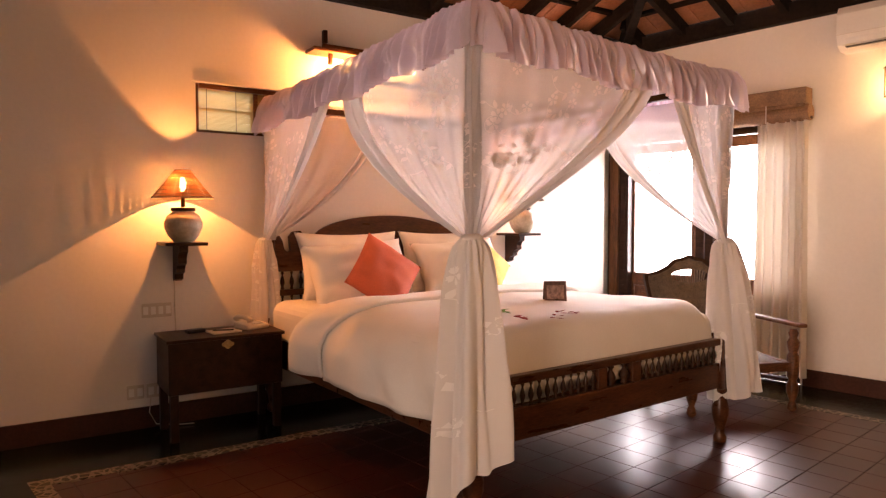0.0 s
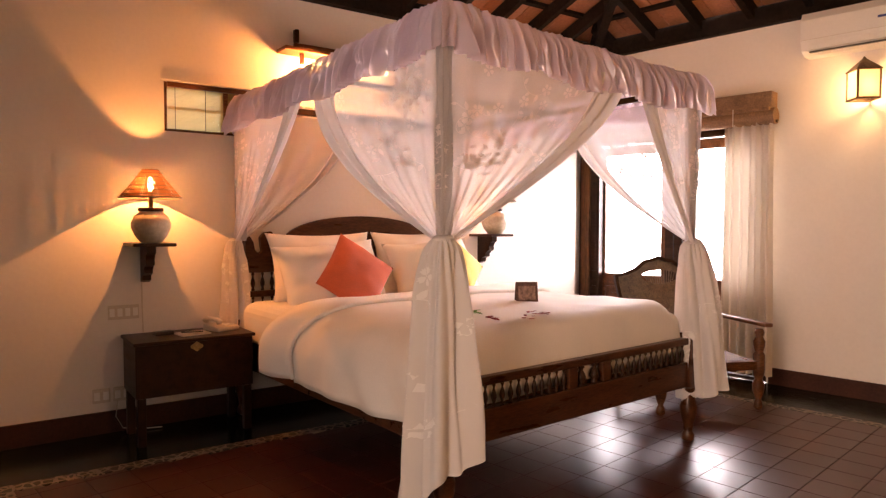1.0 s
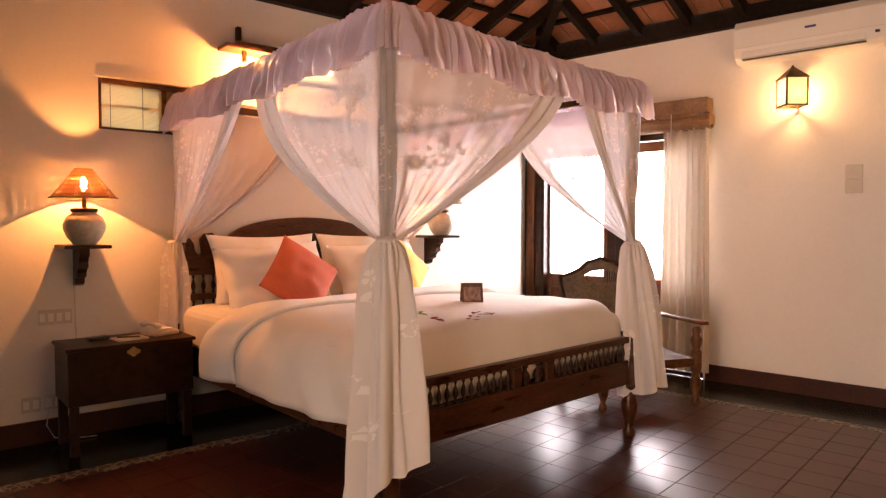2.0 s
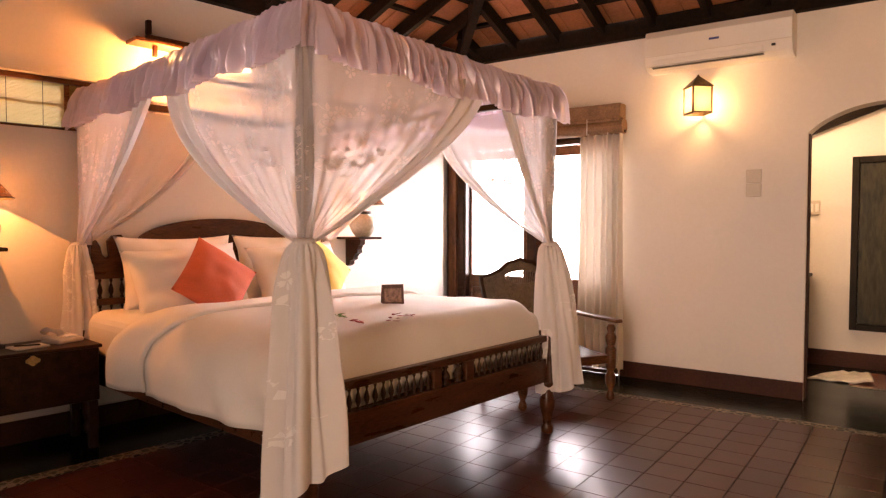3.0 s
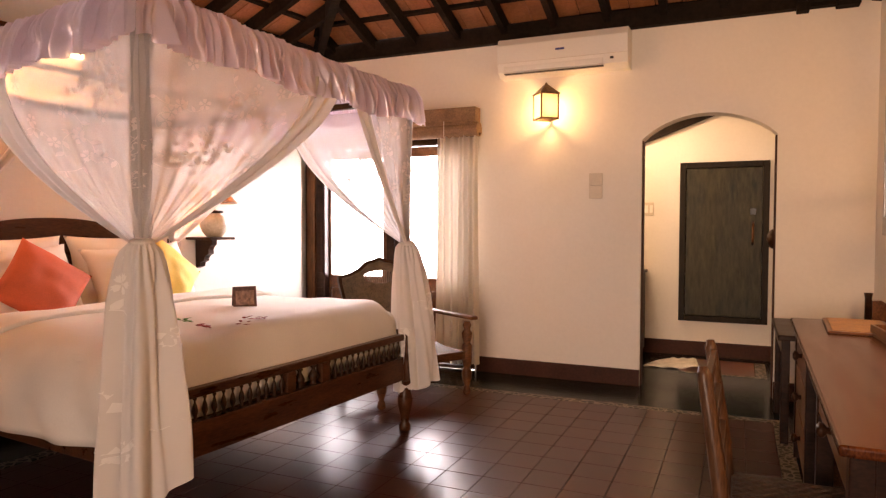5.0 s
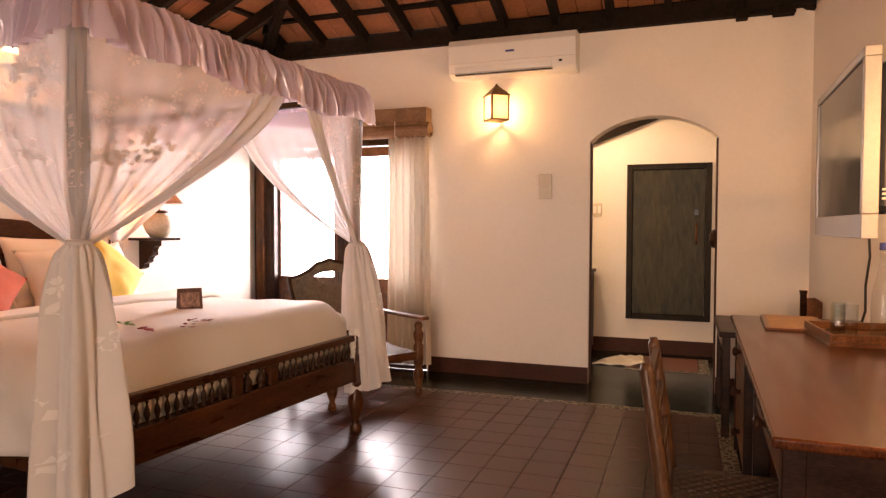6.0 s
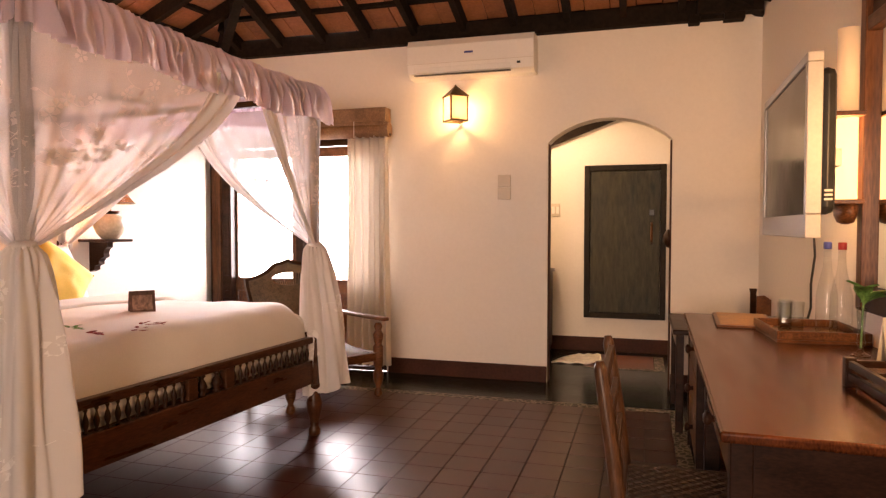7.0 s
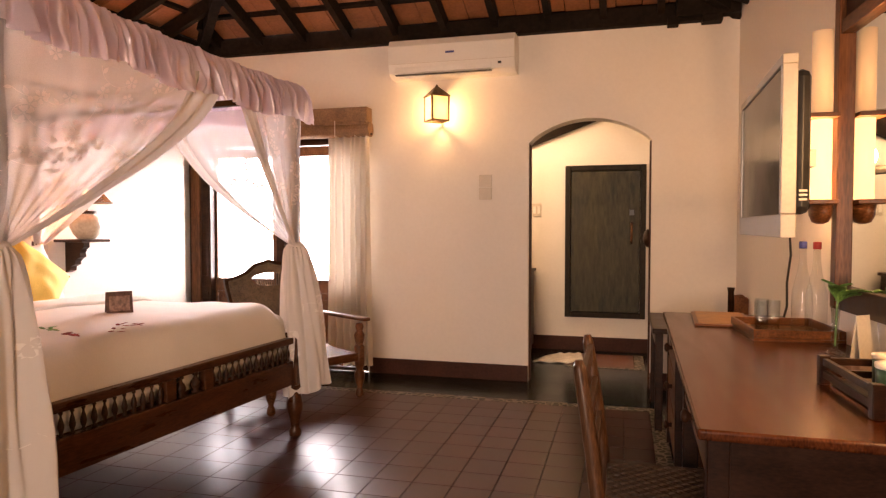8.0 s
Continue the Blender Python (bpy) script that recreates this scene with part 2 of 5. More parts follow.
DAYLIGHT = glow("overexposed_daylight", (1.0, 0.95, 0.93), 40.0)
BULB = glow("hot_bulb", (1.0, 0.60, 0.22), 40)
LANTERN_GLASS = net("frosted_amber_lantern_pane", (0.78, 0.74, 0.66), -0.05, 0.95, tint=0.15)
TUBE_LIT = glow("lit_frosted_tube", (1.0, 0.60, 0.25), 1.8)
TUBE_PALE = glow("upper_frosted_tube", (1.0, 0.72, 0.42), 0.14)
GLASS_PANE = pane_glass("clear_window_glass", 0.02)
GLASS_WARE = pane_glass("clear_drinking_glass", 0.06, (0.93, 0.94, 0.93), 2.4, 0.9)
MIRROR = bpy.data.materials.new("silvered_mirror")
MIRROR.use_nodes = True
MIRROR.node_tree.nodes["Principled BSDF"].inputs["Metallic"].default_value = 1.0
MIRROR.node_tree.nodes["Principled BSDF"].inputs["Base Color"].default_value = (0.82, 0.82, 0.80, 1)
MIRROR.node_tree.nodes["Principled BSDF"].inputs["Roughness"].default_value = 0.02


def mosaic():
    """Cream and black leafy pattern of the floor border."""
    q = material("patterned_border_tile", (0.30, 0.26, 0.20), 0.4, 0.15, 9, 60, 0.03, spec=0.3)
    n, l = q.node_tree.nodes, q.node_tree.links
    b = n["Principled BSDF"]
    tc, w, no = n.new("ShaderNodeTexCoord"), n.new("ShaderNodeTexVoronoi"), n.new("ShaderNodeMath")
    w.feature = "DISTANCE_TO_EDGE"
    w.inputs["Scale"].default_value = 24
    l.new(tc.outputs["Object"], w.inputs["Vector"])
    no.operation = "GREATER_THAN"
    no.inputs[1].default_value = 0.11
    l.new(w.outputs["Distance"], no.inputs[0])
    mx = n.new("ShaderNodeMix")
    mx.data_type = "RGBA"
    mx.inputs[7].default_value = (0.03, 0.035, 0.028, 1)
    l.new(no.outputs[0], mx.inputs[0])
    l.new(b.inputs["Base Color"].links[0].from_socket, mx.inputs[6])
    l.new(mx.outputs[2], b.inputs["Base Color"])
    return q


BORDER = mosaic()

# ---------------------------------------------------------------- structure
def structure(name, bm, mat, label, m=None, category="wall"):
    ob = part(name, bm, mat)
    if m is not None:
        ob.matrix_world = m
    return tagged(ob, label, category, kind="structure")


H = 2.80
U0, U1 = -4.3, 3.80      # ends of the headboard wall along itself
VU0, VU1, VZ0, VZ1 = -0.04, 0.86, 1.81, 2.115   # high vent opening
structure("wall_west", boxes((-0.25, U0, 0, 0, VU0, H), (-0.25, VU1, 0, 0, 3.58, H), (-0.25, VU0, 0, 0, VU1, VZ0), (-0.25, VU0, VZ1, 0, VU1, H), (-0.45, 3.55, 0, -0.15, 4.05, H)),
          PLASTER, "cream limewashed plaster wall behind the bed", MA)
DX0, DX1, DZ = -3.83, -2.05, 2.04   # glazed door opening
AX0, AX1, AZ0, AZ1 = -0.675, 0.262, 1.915, 2.095   # arch


def wall_north():
    bm = boxes((-4.2, YB, 0, DX0, YB + 0.25, H), (DX0, YB, DZ, DX1, YB + 0.25, H), (DX1, YB, 0, AX0, YB + 0.16, H), (AX1, YB, 0, 1.3, YB + 0.16, H))
    # wall over the arch, its underside following the curve
    n = 18
    xs = [AX0 + (AX1 - AX0) * i / n for i in range(n + 1)]
    zs = [AZ0 + (AZ1 - AZ0) * (1 - (2 * i / n - 1) ** 2) ** 0.85 for i in range(n + 1)]
    lo = [[bm.verts.new((x, y, z)) for x, z in zip(xs, zs)] for y in (YB, YB + 0.16)]
    hi = [[bm.verts.new((x, y, H)) for x in xs] for y in (YB, YB + 0.16)]
    for i in range(n):
        bm.faces.new((lo[0][i], lo[0][i + 1], hi[0][i + 1], hi[0][i]))
        bm.faces.new((lo[1][i + 1], lo[1][i], hi[1][i], hi[1][i + 1]))
        bm.faces.new((lo[0][i + 1], lo[0][i], lo[1][i], lo[1][i + 1]))
    return bm


structure("wall_north", wall_north(), PLASTER, "cream plaster wall with an arched opening")
structure("wall_east", boxes((0, -7.9, 0, 0.25, 0.4, H + 1.5)), PLASTER, "cream plaster wall behind the writing desk", MC)
# span of the invented opening that lets the rear fill in
RX0, RX1 = -1.1, 0.25
structure("wall_south", boxes((-5.2, -2.45, 0, RX0, -2.2, H), (RX1, -2.45, 0, 1.5, -2.2, H), (RX0, -2.45, 0, RX1, -2.2, 0.45), (RX0, -2.45, 2.25, RX1, -2.2, H)), PLASTER, "plain plaster wall with an opening for the rear fill")
for nm, b in (("north", (-1.85, 6.88, 0, 0.9, 7.08, 2.9)), ("west", (-2.0, 5.62, 0, -1.85, 7.08, 2.9)), ("east", (0.62, 5.53, 0, 0.8, 6.88, 2.9))):
    structure("wall_passage_" + nm, boxes(b), PLASTER, "cream plaster wall of the passage")
structure("ceiling_passage", boxes((-2.0, 5.62, 2.62, 0.9, 7.08, 2.72)), PLASTER, "plain passage ceiling", category="ceiling")
structure("trim_passage_beam", box(bmesh.new(), -0.9, 0, -0.03, 0.6, 0.05, 0.5, m=pose(-0.5, 6.82, 2.225, 0, -20, 0)), WOOD_ROOF, "dark sloping timber under the passage roof", category="beam")

for nm, x0, x1 in (("west", AX0, AX0 + 0.010), ("east", AX1 - 0.012, AX1)):
    structure("trim_jamb_" + nm, boxes((x0, YB + 0.035, 0.0, x1, YB + 0.125, AZ0 - 0.004), bevel=0.002), BASE_RED, "thin red-brown timber lining of the arch", category="door jamb")

# skirting
structure("baseboard_west", boxes((0, U0, 0, 0.018, 3.57, 0.13), bevel=0.004), BASE_RED, "dark red-brown oxide skirting", MA, "skirting")
structure("baseboard_north", boxes((DX1 + 0.02, YB - 0.018, 0, AX0, YB, 0.13), (AX1, YB - 0.018, 0, 0.86, YB, 0.13), bevel=0.004), BASE_RED, "red-brown oxide skirting", category="skirting")
structure("baseboard_passage", boxes((-1.8, 6.862, 0, 0.6, 6.88, 0.14), (AX0 - 0.019, YB, 0, AX0 - 0.001, YB + 0.16, 0.13), bevel=0.004), BASE_RED, "dark skirting along the passage", category="skirting")
structure("baseboard_east", boxes((-0.018, -7.5, 0, 0, -0.03, 0.13), bevel=0.004), BASE_RED, "dark red-brown oxide skirting", MC, "skirting")

# outside
structure("ground", boxes((-14, 5.63, -0.35, -2.02, 24, -0.3)), material("pale_courtyard_paving", (0.5, 0.46, 0.4), 0.8, 0.1, 3, 30, 0.1), "pale sunlit courtyard ground", category="ground")
structure("backdrop", boxes((-12, 10.0, -0.3, 1.5, 10.05, 5.0)), DAYLIGHT, "overexposed daylight outside the glazed doors", category="backdrop")
# unseen glowing panel that adds to the rear fill
structure("backdrop_rear", boxes((-2.6, -5.0, 0, 2.0, -4.95, 3.4)), glow("rear_fill_glow", (1.0, 0.9, 0.78), 0.8), "glow panel added behind the unseen south opening", category="backdrop")
structure("backdrop_vent", boxes((-0.9, -0.5, 1.5, -0.88, 1.4, 2.6)), glow("shaded_daylight", (0.95, 0.90, 0.60), 2.0), "daylight outside the high vent", MA, "backdrop")

veranda = empty("veranda_eave", pose(-4.4, 7.6, 0), "brown tiled eave of the veranda in bright daylight", "eave", kind="structure")
part("beam", boxes((0.0, 0.0, 2.16, 2.3, 0.09, 2.30), bevel=0.01), WOOD_MID, veranda)
part("post", boxes((1.95, 0.0, -0.3, 2.05, 0.09, 2.16), bevel=0.01), WOOD_MID, veranda)
for i in range(9):
    part("eave_tile", box(bmesh.new(), 0.02 + i * 0.25, -0.35, 0.0, 0.25 + i * 0.25, 0.35, 0.025, m=pose(0, 0.05, 2.40, 20, 0, 0)), TERRACOTTA, veranda)

# ---------------------------------------------------------------- hipped roof
ROOF_T = math.tan(radians(20))
Z0 = 2.86
ceiling = tagged(new("ceiling", None), "hipped roof of terracotta tiles on blackened rafters", "ceiling", kind="structure")
# eaves lines: start, direction along, inward
SIDES = [(Vector((-4.75, -2.35, 0)), Vector((0.1392, 0.9903, 0)), Vector((0.9903, -0.1392, 0)), 7.85),
         (Vector((-3.67, 5.36, 0)), Vector((1, 0, 0)), Vector((0, -1, 0)), 4.54),
         (Vector((1.28, -2.2, 0)), Vector((-0.054, 0.9985, 0)), Vector((-0.9985, -0.054, 0)), 7.57),
         (Vector((-4.8, -2.2, 0)), Vector((1, 0, 0)), Vector((0, 1, 0)), 6.1)]


def inward(p):
    return [(p - o).dot(n) for o, d, n, w in SIDES]


tiles_bm = bmesh.new()
for k, (o, d, n, w) in enumerate(SIDES):
    rot = Matrix((d, n, d.cross(n))).transposed().to_4x4()
    up = n + Vector((0, 0, ROOF_T))
    length = up.length
    # rafters
    s = 0.23
    while s < w:
        r = 0.1
        while r < 4.5:
            q = inward(o + d * s + n * r)
            if min(q) < r - 0.02:
                break
            r += 0.1
        if r > 0.25:
            a = o + d * s + Vector((0, 0, Z0)) - n * 0.12 - Vector((0, 0, 0.12 * ROOF_T))
            m = Matrix.Translation(a) @ Matrix((d, up / length, d.cross(up / length))).transposed().to_4x4()
            ob = part("rafter", box(bmesh.new(), -0.025, 0, -0.055, 0.025, (r + 0.15) * length, 0.055, m=m), WOOD_ROOF, ceiling)
        s += 0.417
    # battens and tiles
    for row in range(13):
        r0 = row * 0.3
        tri = d.cross(up / length)
        a0 = r0 * 1.0
        if r0 * 2.0 > w:
            break
        m = Matrix.Translation(o + Vector((0, 0, Z0 + 0.07))) @ Matrix((d, up / length, tri)).transposed().to_4x4()
        sgn = 1 if tri.z > 0 else -1
        c = 0.0
        while c < w:
            p = o + d * (c + 0.1) + n * (r0 + 0.15)
            if min(inward(p)) > r0 - 0.12:
                dz = sgn * random.uniform(0, 0.008)
                box(tiles_bm, c + 0.004, r0 * length, dz + sgn * 0.0, c + 0.189, (r0 + 0.292) * length, dz + sgn * 0.018, m=m)
            c += 0.1925
        p0, p1 = max(0, r0 * 0.95), w - max(0, r0 * 0.95)
        if row and p1 > p0 + 0.3:
            part("batten", box(bmesh.new(), p0, (r0 - 0.018) * length, -0.012 if sgn > 0 else -0.035, p1, (r0 + 0.014) * length, 0.035 if sgn > 0 else 0.012, m=m @ Matrix.Translation((0, 0, -sgn * 0.02))), WOOD_ROOF, ceiling)
tile_ob = part("ceiling_tiles", tiles_bm, TERRACOTTA, ceiling)
tagged(tile_ob, kind="stuff")
# hip timbers, and an unseen box added round the tiles to keep outside light out
for c, e in (((-3.67, 5.36), (0.68, -0.73)), ((0.87, 5.36), (-0.72, -0.69)), ((-4.75, -2.2), (0.75, 0.66)), ((1.28, -2.2), (-0.69, 0.72))):
    m = look((c[0], c[1], Z0 + 0.0), (c[0] + e[0] * 3.0, c[1] + e[1] * 3.0, Z0 + 3.0 * 0.72 * ROOF_T))
    part("hip_rafter", box(bmesh.new(), -0.036, -0.09, -3.4, 0.036, 0.075, 0.1, m=m), WOOD_ROOF, ceiling)
part("roof_cover", boxes((-5.4, -2.9, 4.1, 1.9, 6.1, 4.15), (-5.4, -2.9, 2.7, -5.3, 6.1, 4.1), (1.8, -2.9, 2.7, 1.9, 6.1, 4.1), (-5.4, 6.0, 2.75, 1.9, 6.1, 4.1), (-5.4, -2.9, 2.7, 1.9, -2.8, 4.1)), WOOD_ROOF, ceiling)
structure("trim_wall_plate_north", boxes((-3.9, YB - 0.07, 2.765, 0.66, YB + 0.1, 2.90)), WOOD_ROOF, "black timber wall plate under the rafters", category="beam")
structure("trim_wall_plate_west", boxes((-0.1, U0, 2.77, 0.07, U1, 2.90)), WOOD_ROOF, "black timber wall plate under the rafters", MA, "beam")
structure("trim_wall_plate_end", boxes((0.42, YB - 0.13, 2.79, 0.86, YB - 0.01, 2.93), (0.36, YB - 0.11, 2.735, 0.44, YB - 0.015, 2.80), (0.60, YB - 0.12, 2.74, 0.74, YB - 0.015, 2.80), bevel=0.006), WOOD_ROOF, "stepped black timber bracket in the corner", category="beam")

# ---------------------------------------------------------------- glazed doors to the courtyard
def glazed_door():
    ob = empty("door_1", pose(DX0, YB, 0), "dark timber glazed double doors onto bright daylight", "door", kind="structure")
    w = DX1 - DX0
    part("door_frame", boxes((0, 0.02, 0, 0.07, 0.14, DZ), (w - 0.07, 0.02, 0, w, 0.14, DZ), (0.07, 0.02, DZ - 0.08, w - 0.07, 0.14, DZ), bevel=0.004), WOOD, ob)
    part("threshold", boxes((0.071, 0.0, 0.0, w - 0.071, 0.2, 0.03), bevel=0.004), WOOD, ob)
    for a, b in ((0.225, 0.895), (1.055, w - 0.075)):
        leaf = part("door_leaf", boxes((a, 0.05, 0.032, a + 0.055, 0.09, DZ - 0.085), (b - 0.05, 0.05, 0.032, b, 0.09, DZ - 0.085), (a + 0.055, 0.05, 0.66, b - 0.05, 0.09, 0.78), (a + 0.055, 0.05, 0.032, b - 0.05, 0.09, 0.14),
                                       (a + 0.055, 0.05, DZ - 0.17, b - 0.05, 0.09, DZ - 0.085), bevel=0.003), WOOD_MID, ob)
        part("door_panel", boxes((a + 0.057, 0.062, 0.142, b - 0.052, 0.078, 0.658), (a + 0.12, 0.054, 0.2, b - 0.11, 0.066, 0.6), bevel=0.004), WOOD_MID, leaf)
        g = part("pane", boxes((a + 0.057, 0.066, 0.782, b - 0.052, 0.072, DZ - 0.172)), GLASS_PANE, leaf)
        g.visible_shadow = False
    part("door_post", boxes((0.90, 0.02, 0, 0.975, 0.12, DZ - 0.08), (0.98, 0.03, 0, 1.05, 0.11, DZ - 0.08), bevel=0.004), WOOD, ob)
    leaf = part("folded_leaf", boxes((0.075, -0.05, 0.033, 0.165, 0.045, DZ - 0.085), bevel=0.006), WOOD_POST, ob, "narrow door leaf folded back on the frame")
    part("leaf_edge", boxes((0.168, -0.03, 0.033, 0.262, 0.045, DZ - 0.085), (0.185, -0.036, 0.15, 0.24, -0.0305, 0.66), (0.185, -0.036, 0.80, 0.24, -0.0305, 1.86), bevel=0.004), WOOD, leaf)
    return ob


glazed_door()


# ---------------------------------------------------------------- floor
FX1, FY1 = 0.24, 4.70
floor = structure("floor", boxes((-5.4, -2.5, -0.08, 1.6, 5.36, -0.012), (-2.0, 5.36, -0.08, 0.9, 7.1, -0.012)), GROUT, "polished red tile floor with a dark green surround and patterned border", category="floor")


def line_x(y, off):
    """x of the line parallel to the headboard wall, off metres into the room."""
    return -4.20 + (off + (y - 1.6) * math.sin(radians(8))) / math.cos(radians(8))


YF = 0.62    # near end of the tiled field by the headboard wall


def poly_slab(pts, z0, z1):
    bm = bmesh.new()
    lo, hi = [bm.verts.new((x, y, z0)) for x, y in pts], [bm.verts.new((x, y, z1)) for x, y in pts]
    bm.faces.new(hi)
    bm.faces.new(lo[::-1])
    for i in range(len(pts)):
        j = (i + 1) % len(pts)
        bm.faces.new((lo[i], lo[j], hi[j], hi[i]))
    bmesh.ops.recalc_face_normals(bm, faces=bm.faces)
    return bm


OA_, BW = 0.70, 0.085
for name, pts in (("surround_west", [(-5.3, -2.4), (line_x(-2.4, OA_ - BW), -2.4), (line_x(FY1 + BW, OA_ - BW), FY1 + BW), (line_x(5.36, OA_ - BW), 5.36), (-5.3, 5.36)]),
                  ("surround_north", [(line_x(FY1 + BW, OA_ - BW) + 0.002, FY1 + BW), (1.4, FY1 + BW), (1.4, 5.36), (line_x(5.36, OA_ - BW) + 0.002, 5.36)]),
                  ("surround_passage", [(-1.85, 5.362), (0.7, 5.362), (0.7, 6.9), (-1.85, 6.9)]),
                  ("surround_east", [(FX1 + BW, -2.4), (1.5, -2.4), (1.5, FY1 + BW - 0.002), (FX1 + BW, FY1 + BW - 0.002)]),
                  ("surround_south", [(line_x(-2.4, OA_ - BW) + 0.002, -2.4), (FX1 + BW - 0.002, -2.4), (FX1 + BW - 0.002, YF - BW), (line_x(YF - BW, OA_ - BW) + 0.002, YF - BW)])):
    part(name, poly_slab(pts, -0.012, 0.0), FLOOR_DARK, floor, "polished dark green oxide floor")
for pts in ([(line_x(YF - BW, OA_ - BW), YF - BW), (line_x(YF - BW, OA_), YF - BW), (line_x(FY1, OA_), FY1), (line_x(FY1, OA_ - BW), FY1)],
            [(line_x(FY1, OA_ - BW), FY1), (FX1, FY1), (FX1, FY1 + BW), (line_x(FY1 + BW, OA_ - BW), FY1 + BW)],
            [(FX1, YF), (FX1 + BW, YF), (FX1 + BW, FY1 + BW), (FX1, FY1 + BW)],
            [(line_x(YF - BW, OA_), YF - BW), (FX1 + BW, YF - BW), (FX1 + BW, YF), (line_x(YF, OA_), YF)]):
    part("patterned_border", poly_slab(pts, -0.012, 0.001), BORDER, floor, "cream and black leaf-patterned border tiles")
part("passage_inlay", boxes((-0.45, 6.1, -0.012, 0.16, 6.7, 0.002)), material("red_inlay", (0.16, 0.055, 0.035), 0.35, 0.2, 6, 50, 0.03), floor, "red inlay panel in the passage floor")
part("patterned_border", boxes((0.165, 6.1, -0.012, 0.25, 6.7, 0.003), (-0.45, 6.04, -0.012, 0.25, 6.097, 0.003)), BORDER, floor)


# ---------------------------------------------------------------- four-poster bed
bed = empty("four_poster_bed", MB, "dark wooden four-poster bed with turned spindles and white linen", "bed")
BWID, BLEN, TOPZ = 1.80, 2.10, 2.0
LEG = [(0.022, 0), (0.036, 0.01), (0.036, 0.04), (0.024, 0.06), (0.03, 0.10), (0.046, 0.16), (0.048, 0.20), (0.036, 0.25), (0.03, 0.28), (0.044, 0.30), (0.044, 0.32)]
POSTS = [(0, 0), (0, BWID), (-BLEN, 0), (-BLEN, BWID)]
for x, y in POSTS:
    p = part("post", lathe([(0.034, 0.62), (0.028, 0.66), (0.033, 0.70), (0.024, 0.75), (0.024, TOPZ + (0.05 if (x, y) == (0, 0) else 0.0))], 14, pose(x, y, 0)), WOOD_BED, bed, smooth=True)
    part("leg", lathe(LEG, 18, pose(x, y, 0)), WOOD_BED, bed, smooth=True)
    part("leg_block", boxes((x - 0.042, y - 0.042, 0.315, x + 0.042, y + 0.042, 0.625), bevel=0.006), WOOD_BED, bed)
part("foot_rail", boxes((-0.022, 0.043, 0.562, 0.024, BWID - 0.043, 0.600), bevel=0.006), WOOD_BED, bed)
part("lower_foot_rail", boxes((-0.022, 0.043, 0.32, 0.02, BWID - 0.043, 0.462), bevel=0.006), WOOD_BED, bed)
for y in (0.0, BWID):
    part("side_rail", boxes((-BLEN + 0.043, y - 0.02, 0.32, -0.043, y + 0.02, 0.50), bevel=0.006), WOOD_BED, bed)
part("slat_base", boxes((-BLEN + 0.05, 0.03, 0.44, -0.04, BWID - 0.03, 0.468)), WOOD_BED, bed)
SPINDLE = [(0.007, 0.462), (0.011, 0.468), (0.006, 0.476), (0.012, 0.496), (0.0125, 0.506), (0.009, 0.524), (0.0045, 0.538), (0.0045, 0.545), (0.0085, 0.552), (0.006, 0.563)]
sp_mesh = None
for i in range(34):
    y = 0.075 + (BWID - 0.15) * i / 33
    if abs(y - 0.9) < 0.14:
        continue
    if sp_mesh is None:
        sp = part("spindle", lathe(SPINDLE, 8), WOOD, bed, smooth=True)
        sp_mesh = sp.data
    else:
        sp = new("spindle", sp_mesh)
        sp.parent = bed
    sp.location = (0, y, 0)
for y in (0.775, 1.025):
    part("rail_block", boxes((-0.02, y - 0.03, 0.463, 0.02, y + 0.03, 0.561), bevel=0.004), WOOD_BED, bed)
for y in (0.85, 0.95):
    part("thick_spindle", lathe([(r * 2.0, z) for r, z in SPINDLE], 10, pose(0, y, 0)), WOOD, bed, smooth=True)
# canopy frame
part("canopy_rail", boxes((-0.022, 0, TOPZ - 0.02, 0.022, BWID, TOPZ + 0.02), bevel=0.004), WOOD, bed)
part("canopy_rail", boxes((-BLEN - 0.022, 0, TOPZ - 0.02, -BLEN + 0.022, BWID, TOPZ + 0.02), bevel=0.004), WOOD, bed)
for y in (0, BWID):
    part("canopy_rail", boxes((-BLEN, y - 0.022, TOPZ - 0.018, 0, y + 0.022, TOPZ + 0.018), bevel=0.004), WOOD, bed)
part("canopy_crossbar", boxes((-BLEN / 2 - 0.02, 0.02, TOPZ - 0.01, -BLEN / 2 + 0.02, BWID - 0.02, TOPZ + 0.01), bevel=0.004), WOOD, bed)


# headboard
def oval(cy, cz, hw, hh, power=2.0, n=48):
    return [(cy + hw * math.copysign(abs(math.cos(a)) ** (2 / power), math.cos(a)), cz + hh * math.copysign(abs(math.sin(a)) ** (2 / power), math.sin(a))) for a in (2 * math.pi * i / n for i in range(n))]


part("headboard_oval", extrude_outline(oval(0.9, 1.13, 0.60, 0.165), 0.035, pose(-BLEN - 0.02, 0, 0), bevel=0.006), WOOD_BED, bed, "oval carved headboard panel")
part("headboard_rail", boxes((-BLEN - 0.015, 0.04, 0.92, -BLEN + 0.02, BWID - 0.04, 0.985), (-BLEN - 0.015, 0.04, 0.76, -BLEN + 0.02, BWID - 0.04, 0.80), (-BLEN - 0.015, 0.04, 0.60, -BLEN + 0.02, BWID - 0.04, 0.66), bevel=0.004), WOOD_BED, bed)
SCROLL = [(0.02, 0.98), (0.02, 1.14), (0.05, 1.16), (0.075, 1.12), (0.085, 1.07), (0.11, 1.045), (0.13, 1.06), (0.125, 1.10), (0.12, 1.15), (0.15, 1.185), (0.20, 1.19), (0.235, 1.15), (0.245, 1.08), (0.24, 0.98)]
